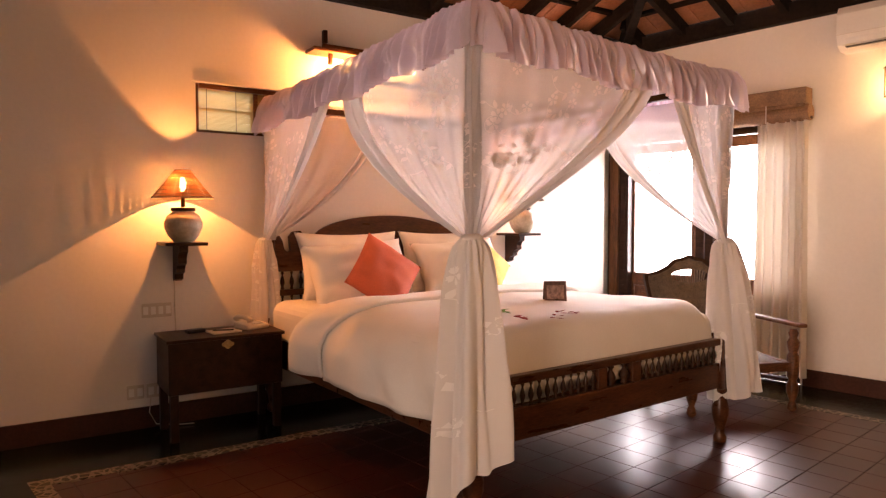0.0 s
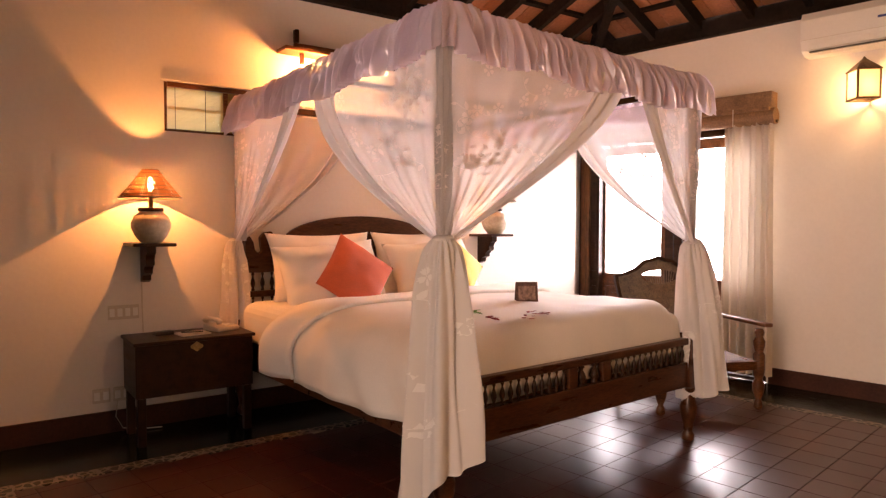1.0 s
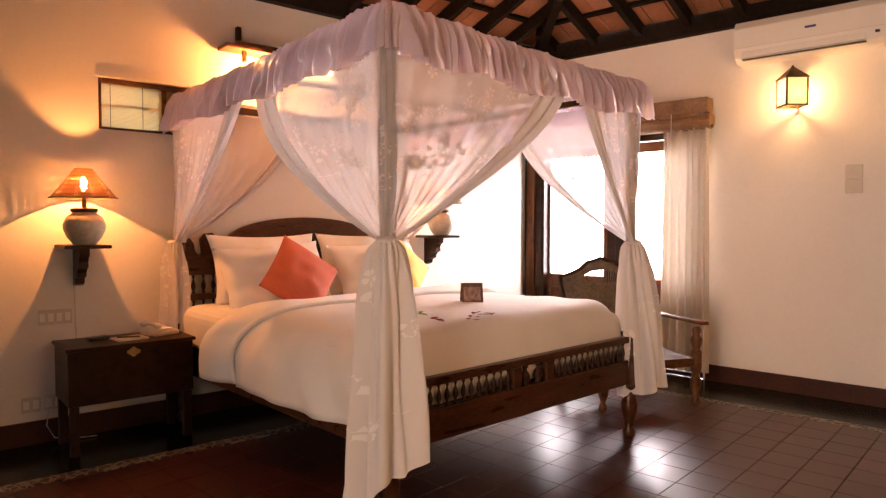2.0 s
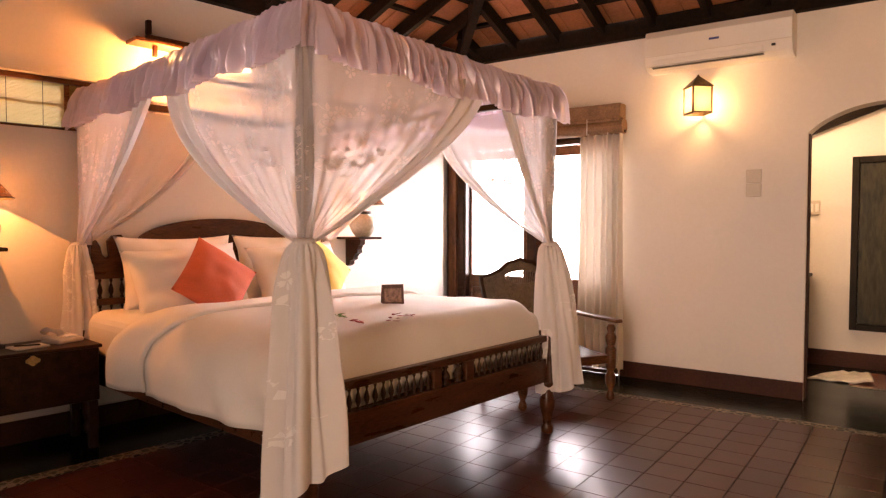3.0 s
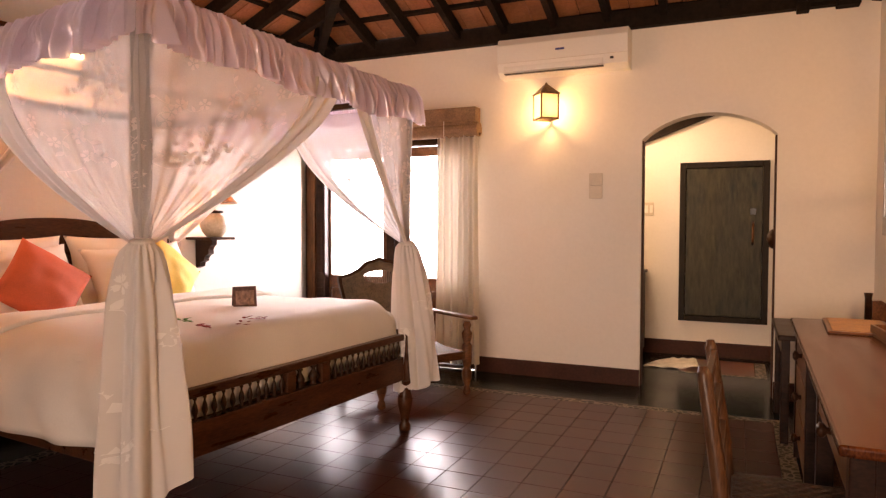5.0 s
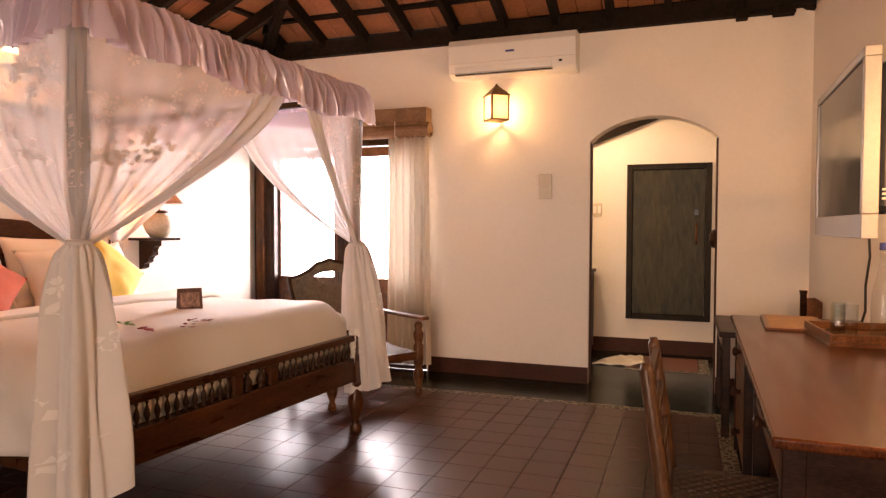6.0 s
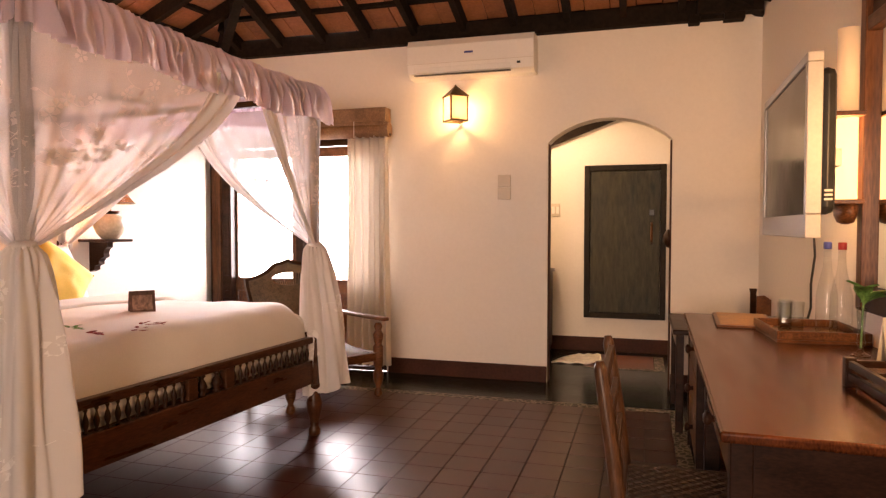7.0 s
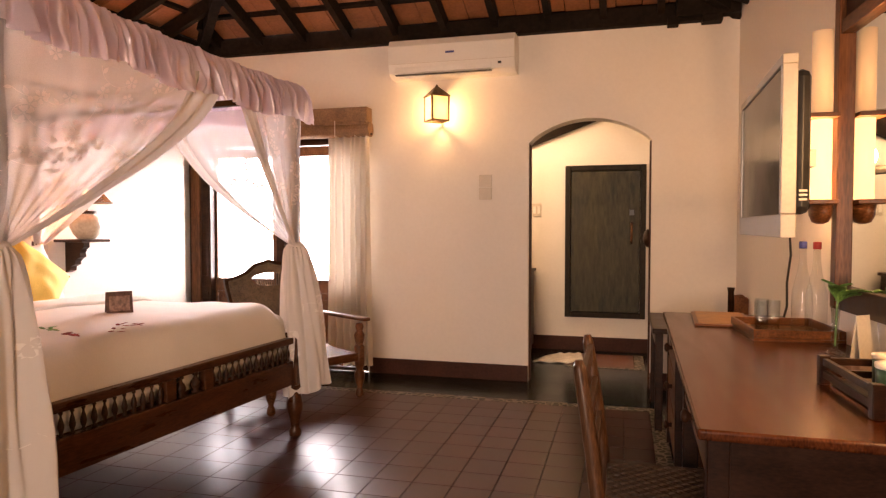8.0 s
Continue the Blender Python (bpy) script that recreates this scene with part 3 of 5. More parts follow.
for flip in (False, True):
    pts = [((BWID - y) if flip else y, z) for y, z in SCROLL]
    part("headboard_scroll", extrude_outline(pts, 0.035, pose(-BLEN - 0.016, 0, 0), bevel=0.004), WOOD_BED, bed, "carved scroll at the end of the headboard")
for i in range(26):
    y = 0.075 + (BWID - 0.15) * i / 25
    for z0, z1 in ((0.80, 0.92), (0.66, 0.76)):
        k = (z1 - z0) / 0.101
        part("headboard_spindle", lathe([(r * 1.25, z0 + (z - 0.462) * k) for r, z in SPINDLE], 8, pose(-BLEN, y, 0)), WOOD, bed, smooth=True)

# linen: mattress, duvet, turned-down fold
def wob(x, y, s=3.0, a=1.0):
    return a * noise.noise(Vector((x * s, y * s, 1.7)))


mattress = part("mattress", bmesh.new(), LINEN)
bmx = bmesh.new()
box(bmx, -BLEN + 0.04, -0.015, 0.47, -0.05, BWID - 0.0, 0.745)
bmesh.ops.bevel(bmx, geom=[q for q in bmx.edges if all(v.co.z > 0.7 for v in q.verts) ], offset=0.095, segments=5, affect="EDGES", profile=0.5)
bmx.to_mesh(mattress.data)
bmx.free()
mattress.matrix_world = MB
tagged(mattress, "white cotton-covered mattress on the four-poster bed", "mattress")


def duvet_fn(x0, x1, top, left_z, foot_z, right_z, lift=0.0):
    """Draped sheet between x0 (head side) and x1 (foot side)."""
    def fn(u, v):
        # v runs round from the left hem over the rounded edge and the top to the right hem
        inn, run = 0.34, 0.66
        s = v * (run + BWID - inn + top - right_z)
        if s < run:
            # plump side: swells out over the rail, then rolls onto the top
            th = s / run * math.pi / 2
            y = inn - (inn + 0.125 + lift) * max(0.0, math.cos(th)) ** 0.62 + 0.03 * max(0.0, 1 - s / 0.16)
            z = left_z + (top - left_z) * math.sin(th) ** 0.86
        elif s < run + BWID - inn:
            q = s - run + inn
            y = q + (0.0 - 0.02 + lift) * (q - inn) / (BWID - inn)
            z = top + 0.012 * math.sin((q - inn) * math.pi / (BWID - inn)) - 0.10 * max(0, 1 - (BWID - q) / 0.16) ** 2.2
        else:
            q = s - run - BWID + inn
            y, z = BWID - 0.02 + lift, top - 0.1 - q * 0.9
        x = x0 + (x1 - x0) * u
        if x1 > -0.2:
            # rounding down to the foot rail over the last third of the rows
            if u < 0.66:
                x = x0 + (x1 - 0.15 - x0) * u / 0.66
            else:
                th = (u - 0.66) / 0.34 * math.pi / 2
                x = x1 - 0.15 + 0.15 * max(0.0, math.sin(th)) ** 0.72
                z = foot_z + (z - foot_z) * max(0.0, math.cos(th)) ** 0.72
        low = min(1.0, max(0.0, (run - s) / 0.3))
        z += wob(x, y, 2.2, 0.016) + wob(x + 5, y, 6, 0.007) * (1 - 0.5 * low)
        y += wob(x * 1.3, z, 3.5, 0.040) * low + 0.012 * low * math.sin(x * 17 + 5 * wob(x, z, 2.0))
        if lift and s < run + 0.30:
            x -= 0.20 * min(1.0, (run + 0.30 - s) / 0.7) ** 1.4 * (1.15 - 0.3 * u)
            y -= 0.075 * low * math.sin(math.pi * min(1.0, u * 1.1))
        return Vector((x, y, z + lift))
    return fn


duvet = empty("duvet", MB, "smooth white duvet with its edge turned down over the bed", "duvet")
cover = part("cover", sheet(duvet_fn(-1.16, -0.026, 0.795, 0.40, 0.475, 0.5), 70, 110), LINEN, duvet, smooth=True)
fold = part("turned_edge", sheet(duvet_fn(-1.26, -0.98, 0.795, 0.405, 0.6, 0.5, 0.018), 16, 110), LINEN, duvet, "turned-down edge hanging over the bed side", smooth=True)
for o in (cover, fold):
    so = o.modifiers.new("thick", "SOLIDIFY")
    so.thickness, so.offset = 0.022, -1


def cushion(name, w, h, t, mat, m, label, puff=2.4, wr=0.01, cat="pillow", group="", pinch=0.10):
    bm = bmesh.new()
    for side in (1, -1):
        def fn(u, v):
            a, b = 2 * u - 1, 2 * v - 1
            e = max(0.0, (1 - abs(a) ** puff) * (1 - abs(b) ** puff)) ** 0.5
            sx = 1 - pinch * (1 - abs(b)) * abs(a) ** 4 * 0 - pinch * (1 - b * b) * (abs(a) ** 3)
            sy = 1 - pinch * (1 - a * a) * (abs(b) ** 3)
            q = wr * noise.noise(Vector((a * 2.5, b * 2.5, side * 3 + w * 7))) * (0.3 + e)
            return Vector((side * (t / 2 * e + q * (1 if e > 0.02 else 0)), a * w / 2 * sx, b * h / 2 * sy))
        sheet(fn, 26, 22, bm)
    bmesh.ops.remove_doubles(bm, verts=bm.verts, dist=0.0015)
    bmesh.ops.recalc_face_normals(bm, faces=bm.faces)
    ob = part(name, bm, mat, smooth=True)
    ob.matrix_world = MB @ m
    return tagged(ob, label, cat, group)


for y in (0.50, 1.30):
    cushion("pillow", 0.78, 0.48, 0.20, PILLOW, pose(-1.93, y, 0.95, 0, -15, 0), "plump white pillow leaning on the headboard", group="bed pillows", wr=0.03)
    cushion("pillow", 0.76, 0.47, 0.22, PILLOW, pose(-1.75, y - 0.03 if y < 1 else y + 0.0, 0.905, 3, -26, 0), "white pillow propped in front of another", group="bed pillows", wr=0.045)
cushion("cushion", 0.42, 0.42, 0.15, ORANGE, pose(-1.545, 0.525, 0.915, 0, -26, 0) @ pose(0, 0, 0, 52, 0, 0), "orange square cushion stood on its corner", cat="cushion", wr=0.008, pinch=0.06)
cushion("cushion", 0.42, 0.42, 0.15, YELLOW, pose(-1.555, 1.34, 0.925, 0, -24, 6) @ pose(0, 0, 0, 45, 0, 0), "yellow square cushion stood on its corner", cat="cushion", wr=0.008, pinch=0.06)


# ---------------------------------------------------------------- bed drapes
def drape_point(corner, along, length, knot, out, top=1.965, belly=2.4):
    c, a, k, o = Vector((*corner, 0)), Vector((*along, 0)), Vector(knot), Vector((*out, 0))

    def fn(s, v):
        z = top + (k.z - top) * (v ** 0.92)
        lat = s * (length * (1 - v ** (belly + 0.35 * (1 - s))) + 0.05 * v)
        sag = 0.02 * math.sin(math.pi * v) * (s ** 2)
        p = c + a * lat * 1.0
        base = Vector((p.x + (k.x - c.x) * v, p.y + (k.y - c.y) * v, z - sag * (1 - v)))
        # a few long folds that run towards the tie
        fan = 0.5 + 0.5 * noise.noise(Vector((s * 4, 0.4, length * 3)))
        fold = math.sin(s * 21 + 3.5 * noise.noise(Vector((s * 2.5, v * 0.7, length))))
        rip = min(1.0, s * 8) * ((0.004 + 0.016 * v * (1 - 0.5 * v)) * fold * fan + 0.006 * v * math.sin(s * 57 + length)) + 0.006 * noise.noise(Vector((s * 4, v * 2, 2.0 + length)))
        return base + o * rip
    return fn


def embroidery(fn, seed, length, count):
    """Vines with five-petalled flowers and pointed leaves, stitched on the net."""
    rnd = random.Random(seed)
    bm = bmesh.new()
    lo, hi = 0.06, 0.93

    def patch(s, v, shape, ang, scale):
        k = max(0.22, 1 - v ** 2.0)
        c, q = math.cos(ang), math.sin(ang)
        pts = []
        for x, y in shape:
            px, py = (x * c - y * q) * scale, (x * q + y * c) * scale
            a, b = s + px / (length * k), v + py / 0.8
            if not (0.0 < a < 1.0 and 0.0 < b < 1.0):
                return
            pts.append(fn(a, b))
        bm.faces.new([bm.verts.new(p) for p in pts])

    petal = [(0.008, -0.002), (0.022, -0.011), (0.034, -0.010), (0.032, -0.003), (0.039, 0.0), (0.032, 0.003), (0.034, 0.010), (0.022, 0.011), (0.008, 0.002)]
    leaf = [(0.0, 0.0), (0.012, -0.011), (0.028, -0.012), (0.050, 0.0), (0.028, 0.012), (0.012, 0.011)]
    cross = [(-0.003, -0.003), (0.003, -0.003), (0.003, 0.003), (-0.003, 0.003)]
    stalk = [(0.0, -0.0015), (0.014, -0.0015), (0.014, 0.0015), (0.0, 0.0015)]

    def flower(s, v):
        a0 = rnd.uniform(0, 6.28)
        size = rnd.uniform(0.85, 1.25)
        patch(s, v, cross, a0, size)
        for j in range(5):
            patch(s, v, petal, a0 + j * 1.2566, size)

    for i in range(count):
        s, v = rnd.uniform(lo, hi), rnd.uniform(0.10, 0.80)
        flower(s, v)
        ang, bend = rnd.uniform(0, 6.28), rnd.choice((-1, 1)) * rnd.uniform(0.10, 0.24)
        x, y = s, v
        for q in range(rnd.randint(9, 18)):
            k = max(0.22, 1 - y ** 2.0)
            patch(x, y, stalk, ang, 1.0)
            x += 0.0135 * math.cos(ang) / (length * k)
            y += 0.0135 * math.sin(ang) / 0.8
            ang += bend
            if not (0.02 < x < 0.98 and 0.05 < y < 0.85):
                break
            if q in (4, 9, 14):
                patch(x, y, leaf, ang + rnd.choice((-1, 1)) * 1.0, rnd.uniform(0.7, 1.1))
    return bm


def tail_fn(k, bottom, w0, w1, lean, seed, turn=0.0, slant=0.0, grow=0.0):
    """Cloth below a tie: a flattened round of a few deep, wandering folds."""
    rnd = random.Random(seed)
    ph = [rnd.uniform(0, 6.28) for _ in range(4)]

    def fn(u, v):
        a = 2 * math.pi * u
        w = w0 + (w1 - w0) * v ** 0.42 + grow
        soft = min(1.0, v * 5)
        pl = 1 + soft * (0.27 * math.sin(5 * a + ph[0] + 1.1 * v) + 0.17 * math.sin(11 * a + ph[1] - 1.5 * v)) + (1 - soft) * 0.16 * math.sin(16 * a + ph[3]) + 0.16 * noise.noise(Vector((1.6 * math.cos(a), 1.6 * math.sin(a), v * 2.2 + seed)))
        x, y = w * (0.95 - 0.45 * soft) * math.cos(a) * pl, w * math.sin(a) * pl
        c, s = math.cos(turn), math.sin(turn)
        x, y = c * x - s * y, s * x + c * y
        zb = bottom + slant * (1 + math.sin(a)) * v + 0.015 * math.sin(5 * a + ph[0]) * v
        sway = 0.012 * math.sin(v * 5 + seed)
        return Vector((k[0] + lean[0] * v + x + sway, k[1] + lean[1] * v + y - sway, k[2] + (zb - k[2]) * v))
    return fn


def drape(index, corner, panels, knot, tail_args, label):
    """One gathered net tied to a bed post; panels: direction along the rail, length, outward."""
    ob = empty("bed_curtain", MB, label, "curtain", "bed curtains")
    for j, (along, length, out, belly) in enumerate(panels):
        fn = drape_point(corner, along, length, knot, out, belly=belly)
        part("net_panel", sheet(lambda u, v: fn(u * 0.86, v), 90, 44), NET, ob, smooth=True)
        part("embroidery", embroidery(lambda u, v: fn(u * 0.86, v * 0.74) + Vector((*out, 0)) * 0.002, index * 7 + j, length, int(17 * length)), THREAD, ob, "white stitched flower sprays")["kind"] = "stuff"

        def hem(u, v, fn=fn, out=out):
            p = fn(0.82 + 0.18 * u, v)
            return p + Vector((*out, 0)) * (0.020 * math.sin(u * 13 + v * 4) * (1 - 0.5 * v) + 0.012)
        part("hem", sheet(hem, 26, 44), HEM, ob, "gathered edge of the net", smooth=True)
    px, py = round(corner[0] / BLEN) * BLEN if corner[0] < -1 else 0.0, 0.0 if corner[1] < 0.5 else BWID
    part("post_sleeve", lathe([(0.033, knot[2]), (0.038, 1.35), (0.039, 1.97)], 16, pose(px, py, 0)), SLEEVE, ob, "net wrapped round the bed post", smooth=True)
    part("embroidery", embroidery(lambda u, v: Vector((px + 0.040 * math.cos(2 * math.pi * u), py + 0.040 * math.sin(2 * math.pi * u), 1.95 + (knot[2] + 0.06 - 1.95) * v)), index * 7 + 6, 0.2, 12), THREAD, ob, "white stitched flower sprays")["kind"] = "stuff"
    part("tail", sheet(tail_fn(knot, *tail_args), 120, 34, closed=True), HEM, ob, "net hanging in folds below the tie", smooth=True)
    part("embroidery", embroidery(tail_fn(knot, *tail_args, grow=0.002), index * 7 + 5, 0.75, 12), DAMASK, ob, "white stitched flower sprays")["kind"] = "stuff"
    kx, ky, kz = knot
    part("tie", lathe([(0.030, -0.012), (0.041, -0.009), (0.044, 0.0), (0.041, 0.009), (0.026, 0.016)], 22, pose(kx, ky, kz, 5, 4, 0)), HEM, ob, smooth=True)
    return ob


XP, XN, YP, YN = (1, 0), (-1, 0), (0, 1), (0, -1)
drape(1, (0.035, -0.035), [(XN, 1.02, YN, 1.8), (YP, 1.14, XP, 1.3)], (0.03, -0.03, 1.185), (0.15, 0.038, 0.135, (0.02, -0.02), 3, -0.65, 0.09), "sheer embroidered white net tied to the front bed post")
drape(2, (0.035, BWID + 0.035), [(YN, 0.62, XP, 1.05), (XN, 1.02, YP, 1.5)], (0.012, BWID + 0.005, 1.145), (0.215, 0.042, 0.115, (0.050, 0.050), 5, -1.1, 0.05), "sheer embroidered white net tied to a foot post")
drape(3, (-BLEN - 0.0, -0.04), [(XP, 1.0, YN, 1.15), (YP, 0.9, XN, 1.5)], (-BLEN, -0.04, 1.13), (0.40, 0.036, 0.085, (0.02, -0.02), 8, -0.6, 0.04), "sheer white net tied beside the headboard")
drape(4, (-BLEN - 0.0, BWID + 0.04), [(XP, 1.0, YP, 1.3), (YN, 0.8, XN, 1.5)], (-BLEN, BWID + 0.03, 1.13), (0.42, 0.045, 0.08, (0.02, 0.02), 11, 0.2, 0.04), "sheer white net tied beside the headboard")


def crown(p):
    """Height of the canopy edge, raised at the front post and far foot corner to fit the camera's view."""
    return 2.05 + 0.075 * max(0.0, 1 - p.y / BWID) ** 1.5 * max(0.0, 1 + p.x / BLEN) ** 1.5 + 0.03 * max(0.0, p.y / BWID) ** 2 * max(0.0, 1 + p.x / BLEN)


def valance(p0, p1, out, seed):
    a, b, o = Vector(p0), Vector(p1), Vector(out)
    ln = (b - a).length
    rnd = random.Random(seed)
    off = [rnd.uniform(0, 6.28) for _ in range(4)]

    def fn(u, v):
        x = u * ln
        ph = x * 92 + 2.4 * math.sin(x * 9 + off[0]) + 6 * noise.noise(Vector((x * 5, 0.3 + 0.25 * v, seed)))
        ends = min(1.0, x / 0.05, (ln - x) / 0.05)
        amp = (0.006 + 0.027 * v ** 0.75) * (1 + 0.7 * noise.noise(Vector((x * 7, v, seed + 3)))) * ends
        drop = 0.215 + 0.016 * math.sin(x * 11 + off[1]) + 0.012 * math.sin(ph)
        z = crown(a + (b - a) * u) - drop * v + 0.005 * math.sin(x * 23 + off[2]) * (1 - v) + 0.004 * noise.noise(Vector((x * 40, 0, seed))) * (1 - v)
        p = a + (b - a) * u
        bulge = 0.030 * math.sin(min(1.0, v * 2.2) * math.pi / 2) + 0.018 * v
        w = max(0.0, 1 - (ln - x) / 0.09) - max(0.0, 1 - x / 0.09)
        # pinched crests between wide hollows
        crest = 2.0 * (0.5 + 0.5 * math.sin(ph)) ** 2.6 - 0.7
        gather = 0.0045 * math.sin(x * 210 + 3 * noise.noise(Vector((x * 9, v, seed + 5)))) * max(0.0, 1 - v * 0.8) * ends
        return Vector((p.x, p.y, z)) + (b - a) / ln * (w * bulge + 0.008 * math.sin(ph * 0.5 + 4 * v) * v * ends) + o * (bulge + amp * crest * 0.8 + gather + amp * 0.5 * math.sin(ph * 2.3 + off[3] + 3 * noise.noise(Vector((x * 6, v * 2, seed + 9)))))
    return sheet(fn, int(ln * 480), 16)


ruffle = empty("canopy_valance", MB, "lilac-grey gathered satin ruffle round the bed canopy", "valance")
e = 0.03
for p0, p1, o, sd in (((e, -e), (e, BWID + e + 0.03), XP, 1), ((-BLEN - e, -e), (e, -e), YN, 2), ((e, BWID + e + 0.03), (-BLEN - e, BWID + e), YP, 3), ((-BLEN - e, BWID + e), (-BLEN - e, -e), XN, 4)):
    part("ruffle", valance((*p0, 0), (*p1, 0), (*o, 0), sd), VALANCE, ruffle, smooth=True)
part("canopy_cloth", sheet(lambda u, v: Vector((-BLEN - e + (BLEN + 2 * e) * u, -e + (BWID + 2 * e) * v, crown(Vector((-BLEN * (1 - u), BWID * v, 0))) - 0.003 - 0.05 * math.sin(math.pi * u) * math.sin(math.pi * v) + 0.002 * math.sin(u * 60))), 60, 20), NET, ruffle, "sheer cloth stretched over the canopy", smooth=True)


# things lying on the bed
tent = empty("tent_card", MB @ pose(-0.535, 1.02, 0.806, 0, 0, -34), "small dark printed card standing on the duvet", "card")
part("front_leaf", box(bmesh.new(), -0.0015, -0.062, 0, 0.0015, 0.062, 0.115, m=pose(0.02, 0, 0, 0, -13, 0)), CARD_DARK, tent)
part("back_leaf", box(bmesh.new(), -0.0015, -0.062, 0, 0.0015, 0.062, 0.115, m=pose(-0.032, 0, 0, 0, 13, 0)), CARD_DARK, tent)
part("picture", box(bmesh.new(), 0.002, -0.048, 0.015, 0.003, 0.048, 0.092, m=pose(0.02, 0, 0, 0, -13, 0)), material("faded_print", (0.38, 0.24, 0.2), 0.5, 0.4, 30, 70, 0), tent, "faded printed picture")
for n_, (x, y, mt) in enumerate(((-0.37, 0.48, LEAF), (-0.155, 0.42, PETAL), (-0.155, 0.71, PETAL), (-0.125, 0.60, PETAL))):
    bm = bmesh.new()
    rnd = random.Random(n_)
    for j in range(7):
        m = pose(rnd.uniform(-0.035, 0.035), rnd.uniform(-0.035, 0.035), 0.004 + 0.002 * j, rnd.uniform(-12, 12), rnd.uniform(-12, 12), rnd.uniform(0, 360))
        lathe([(0.003, -0.0015), (0.016, 0), (0.003, 0.0015)], 8, m, bm, sx=1.4, sy=0.6)
    ob = part("petals", bm, mt, smooth=True)
    ob.matrix_world = MB @ pose(x, y, 0.803 if x < -0.15 else 0.792)
    tagged(ob, "scattered dark petals on the white duvet" if mt is PETAL else "green leaf sprig on the white duvet", "petals", "flower petals")


# ---------------------------------------------------------------- headboard wall: vent, lamps, bedside chest
vent = empty("window_1", MA, "high vent with a half-lowered bamboo blind", "window", kind="structure")
part("window_frame", boxes((-0.12, VU0, VZ0, -0.02, VU0 + 0.022, VZ1), (-0.12, VU1 - 0.022, VZ0, -0.02, VU1, VZ1), (-0.12, VU0 + 0.022, VZ0, -0.02, VU1 - 0.022, VZ0 + 0.018), (-0.12, VU0 + 0.022, VZ1 - 0.03, -0.005, VU1 - 0.022, VZ1), bevel=0.003), WOOD_MID, vent)
part("mullion", boxes((-0.10, 0.33, VZ0 + 0.019, -0.03, 0.36, VZ1 - 0.031), (-0.09, VU0 + 0.023, 1.957, -0.05, 0.329, 1.969)), WOOD_MID, vent)
part("window_sill", boxes((-0.02, VU0 - 0.02, VZ1, 0.022, 0.86, VZ1 + 0.012), bevel=0.003), PLASTER, vent)
part("shutter", boxes((-0.07, 0.361, VZ0 + 0.019, -0.05, VU1 - 0.023, VZ1 - 0.031)), WOOD_MID, vent)
REED = net("sunlit_bamboo_reed", (0.66, 0.50, 0.22), 0.25, 0.6)
for i in range(34):
    z = VZ0 + 0.022 + i * 0.0077
    part("reed", tube([(-0.035 + 0.002 * math.sin(i * 2.1), VU0 + 0.02, z), (-0.035, 0.86 - 0.04, z + 0.0008 * math.sin(i))], 0.0043, 6), REED, vent)
for i in range(5):
    y = VU0 + 0.07 + i * 0.185
    part("cord", boxes((-0.029, y, VZ0 + 0.01, -0.026, y + 0.003, VZ1 - 0.02)), WOOD, vent)


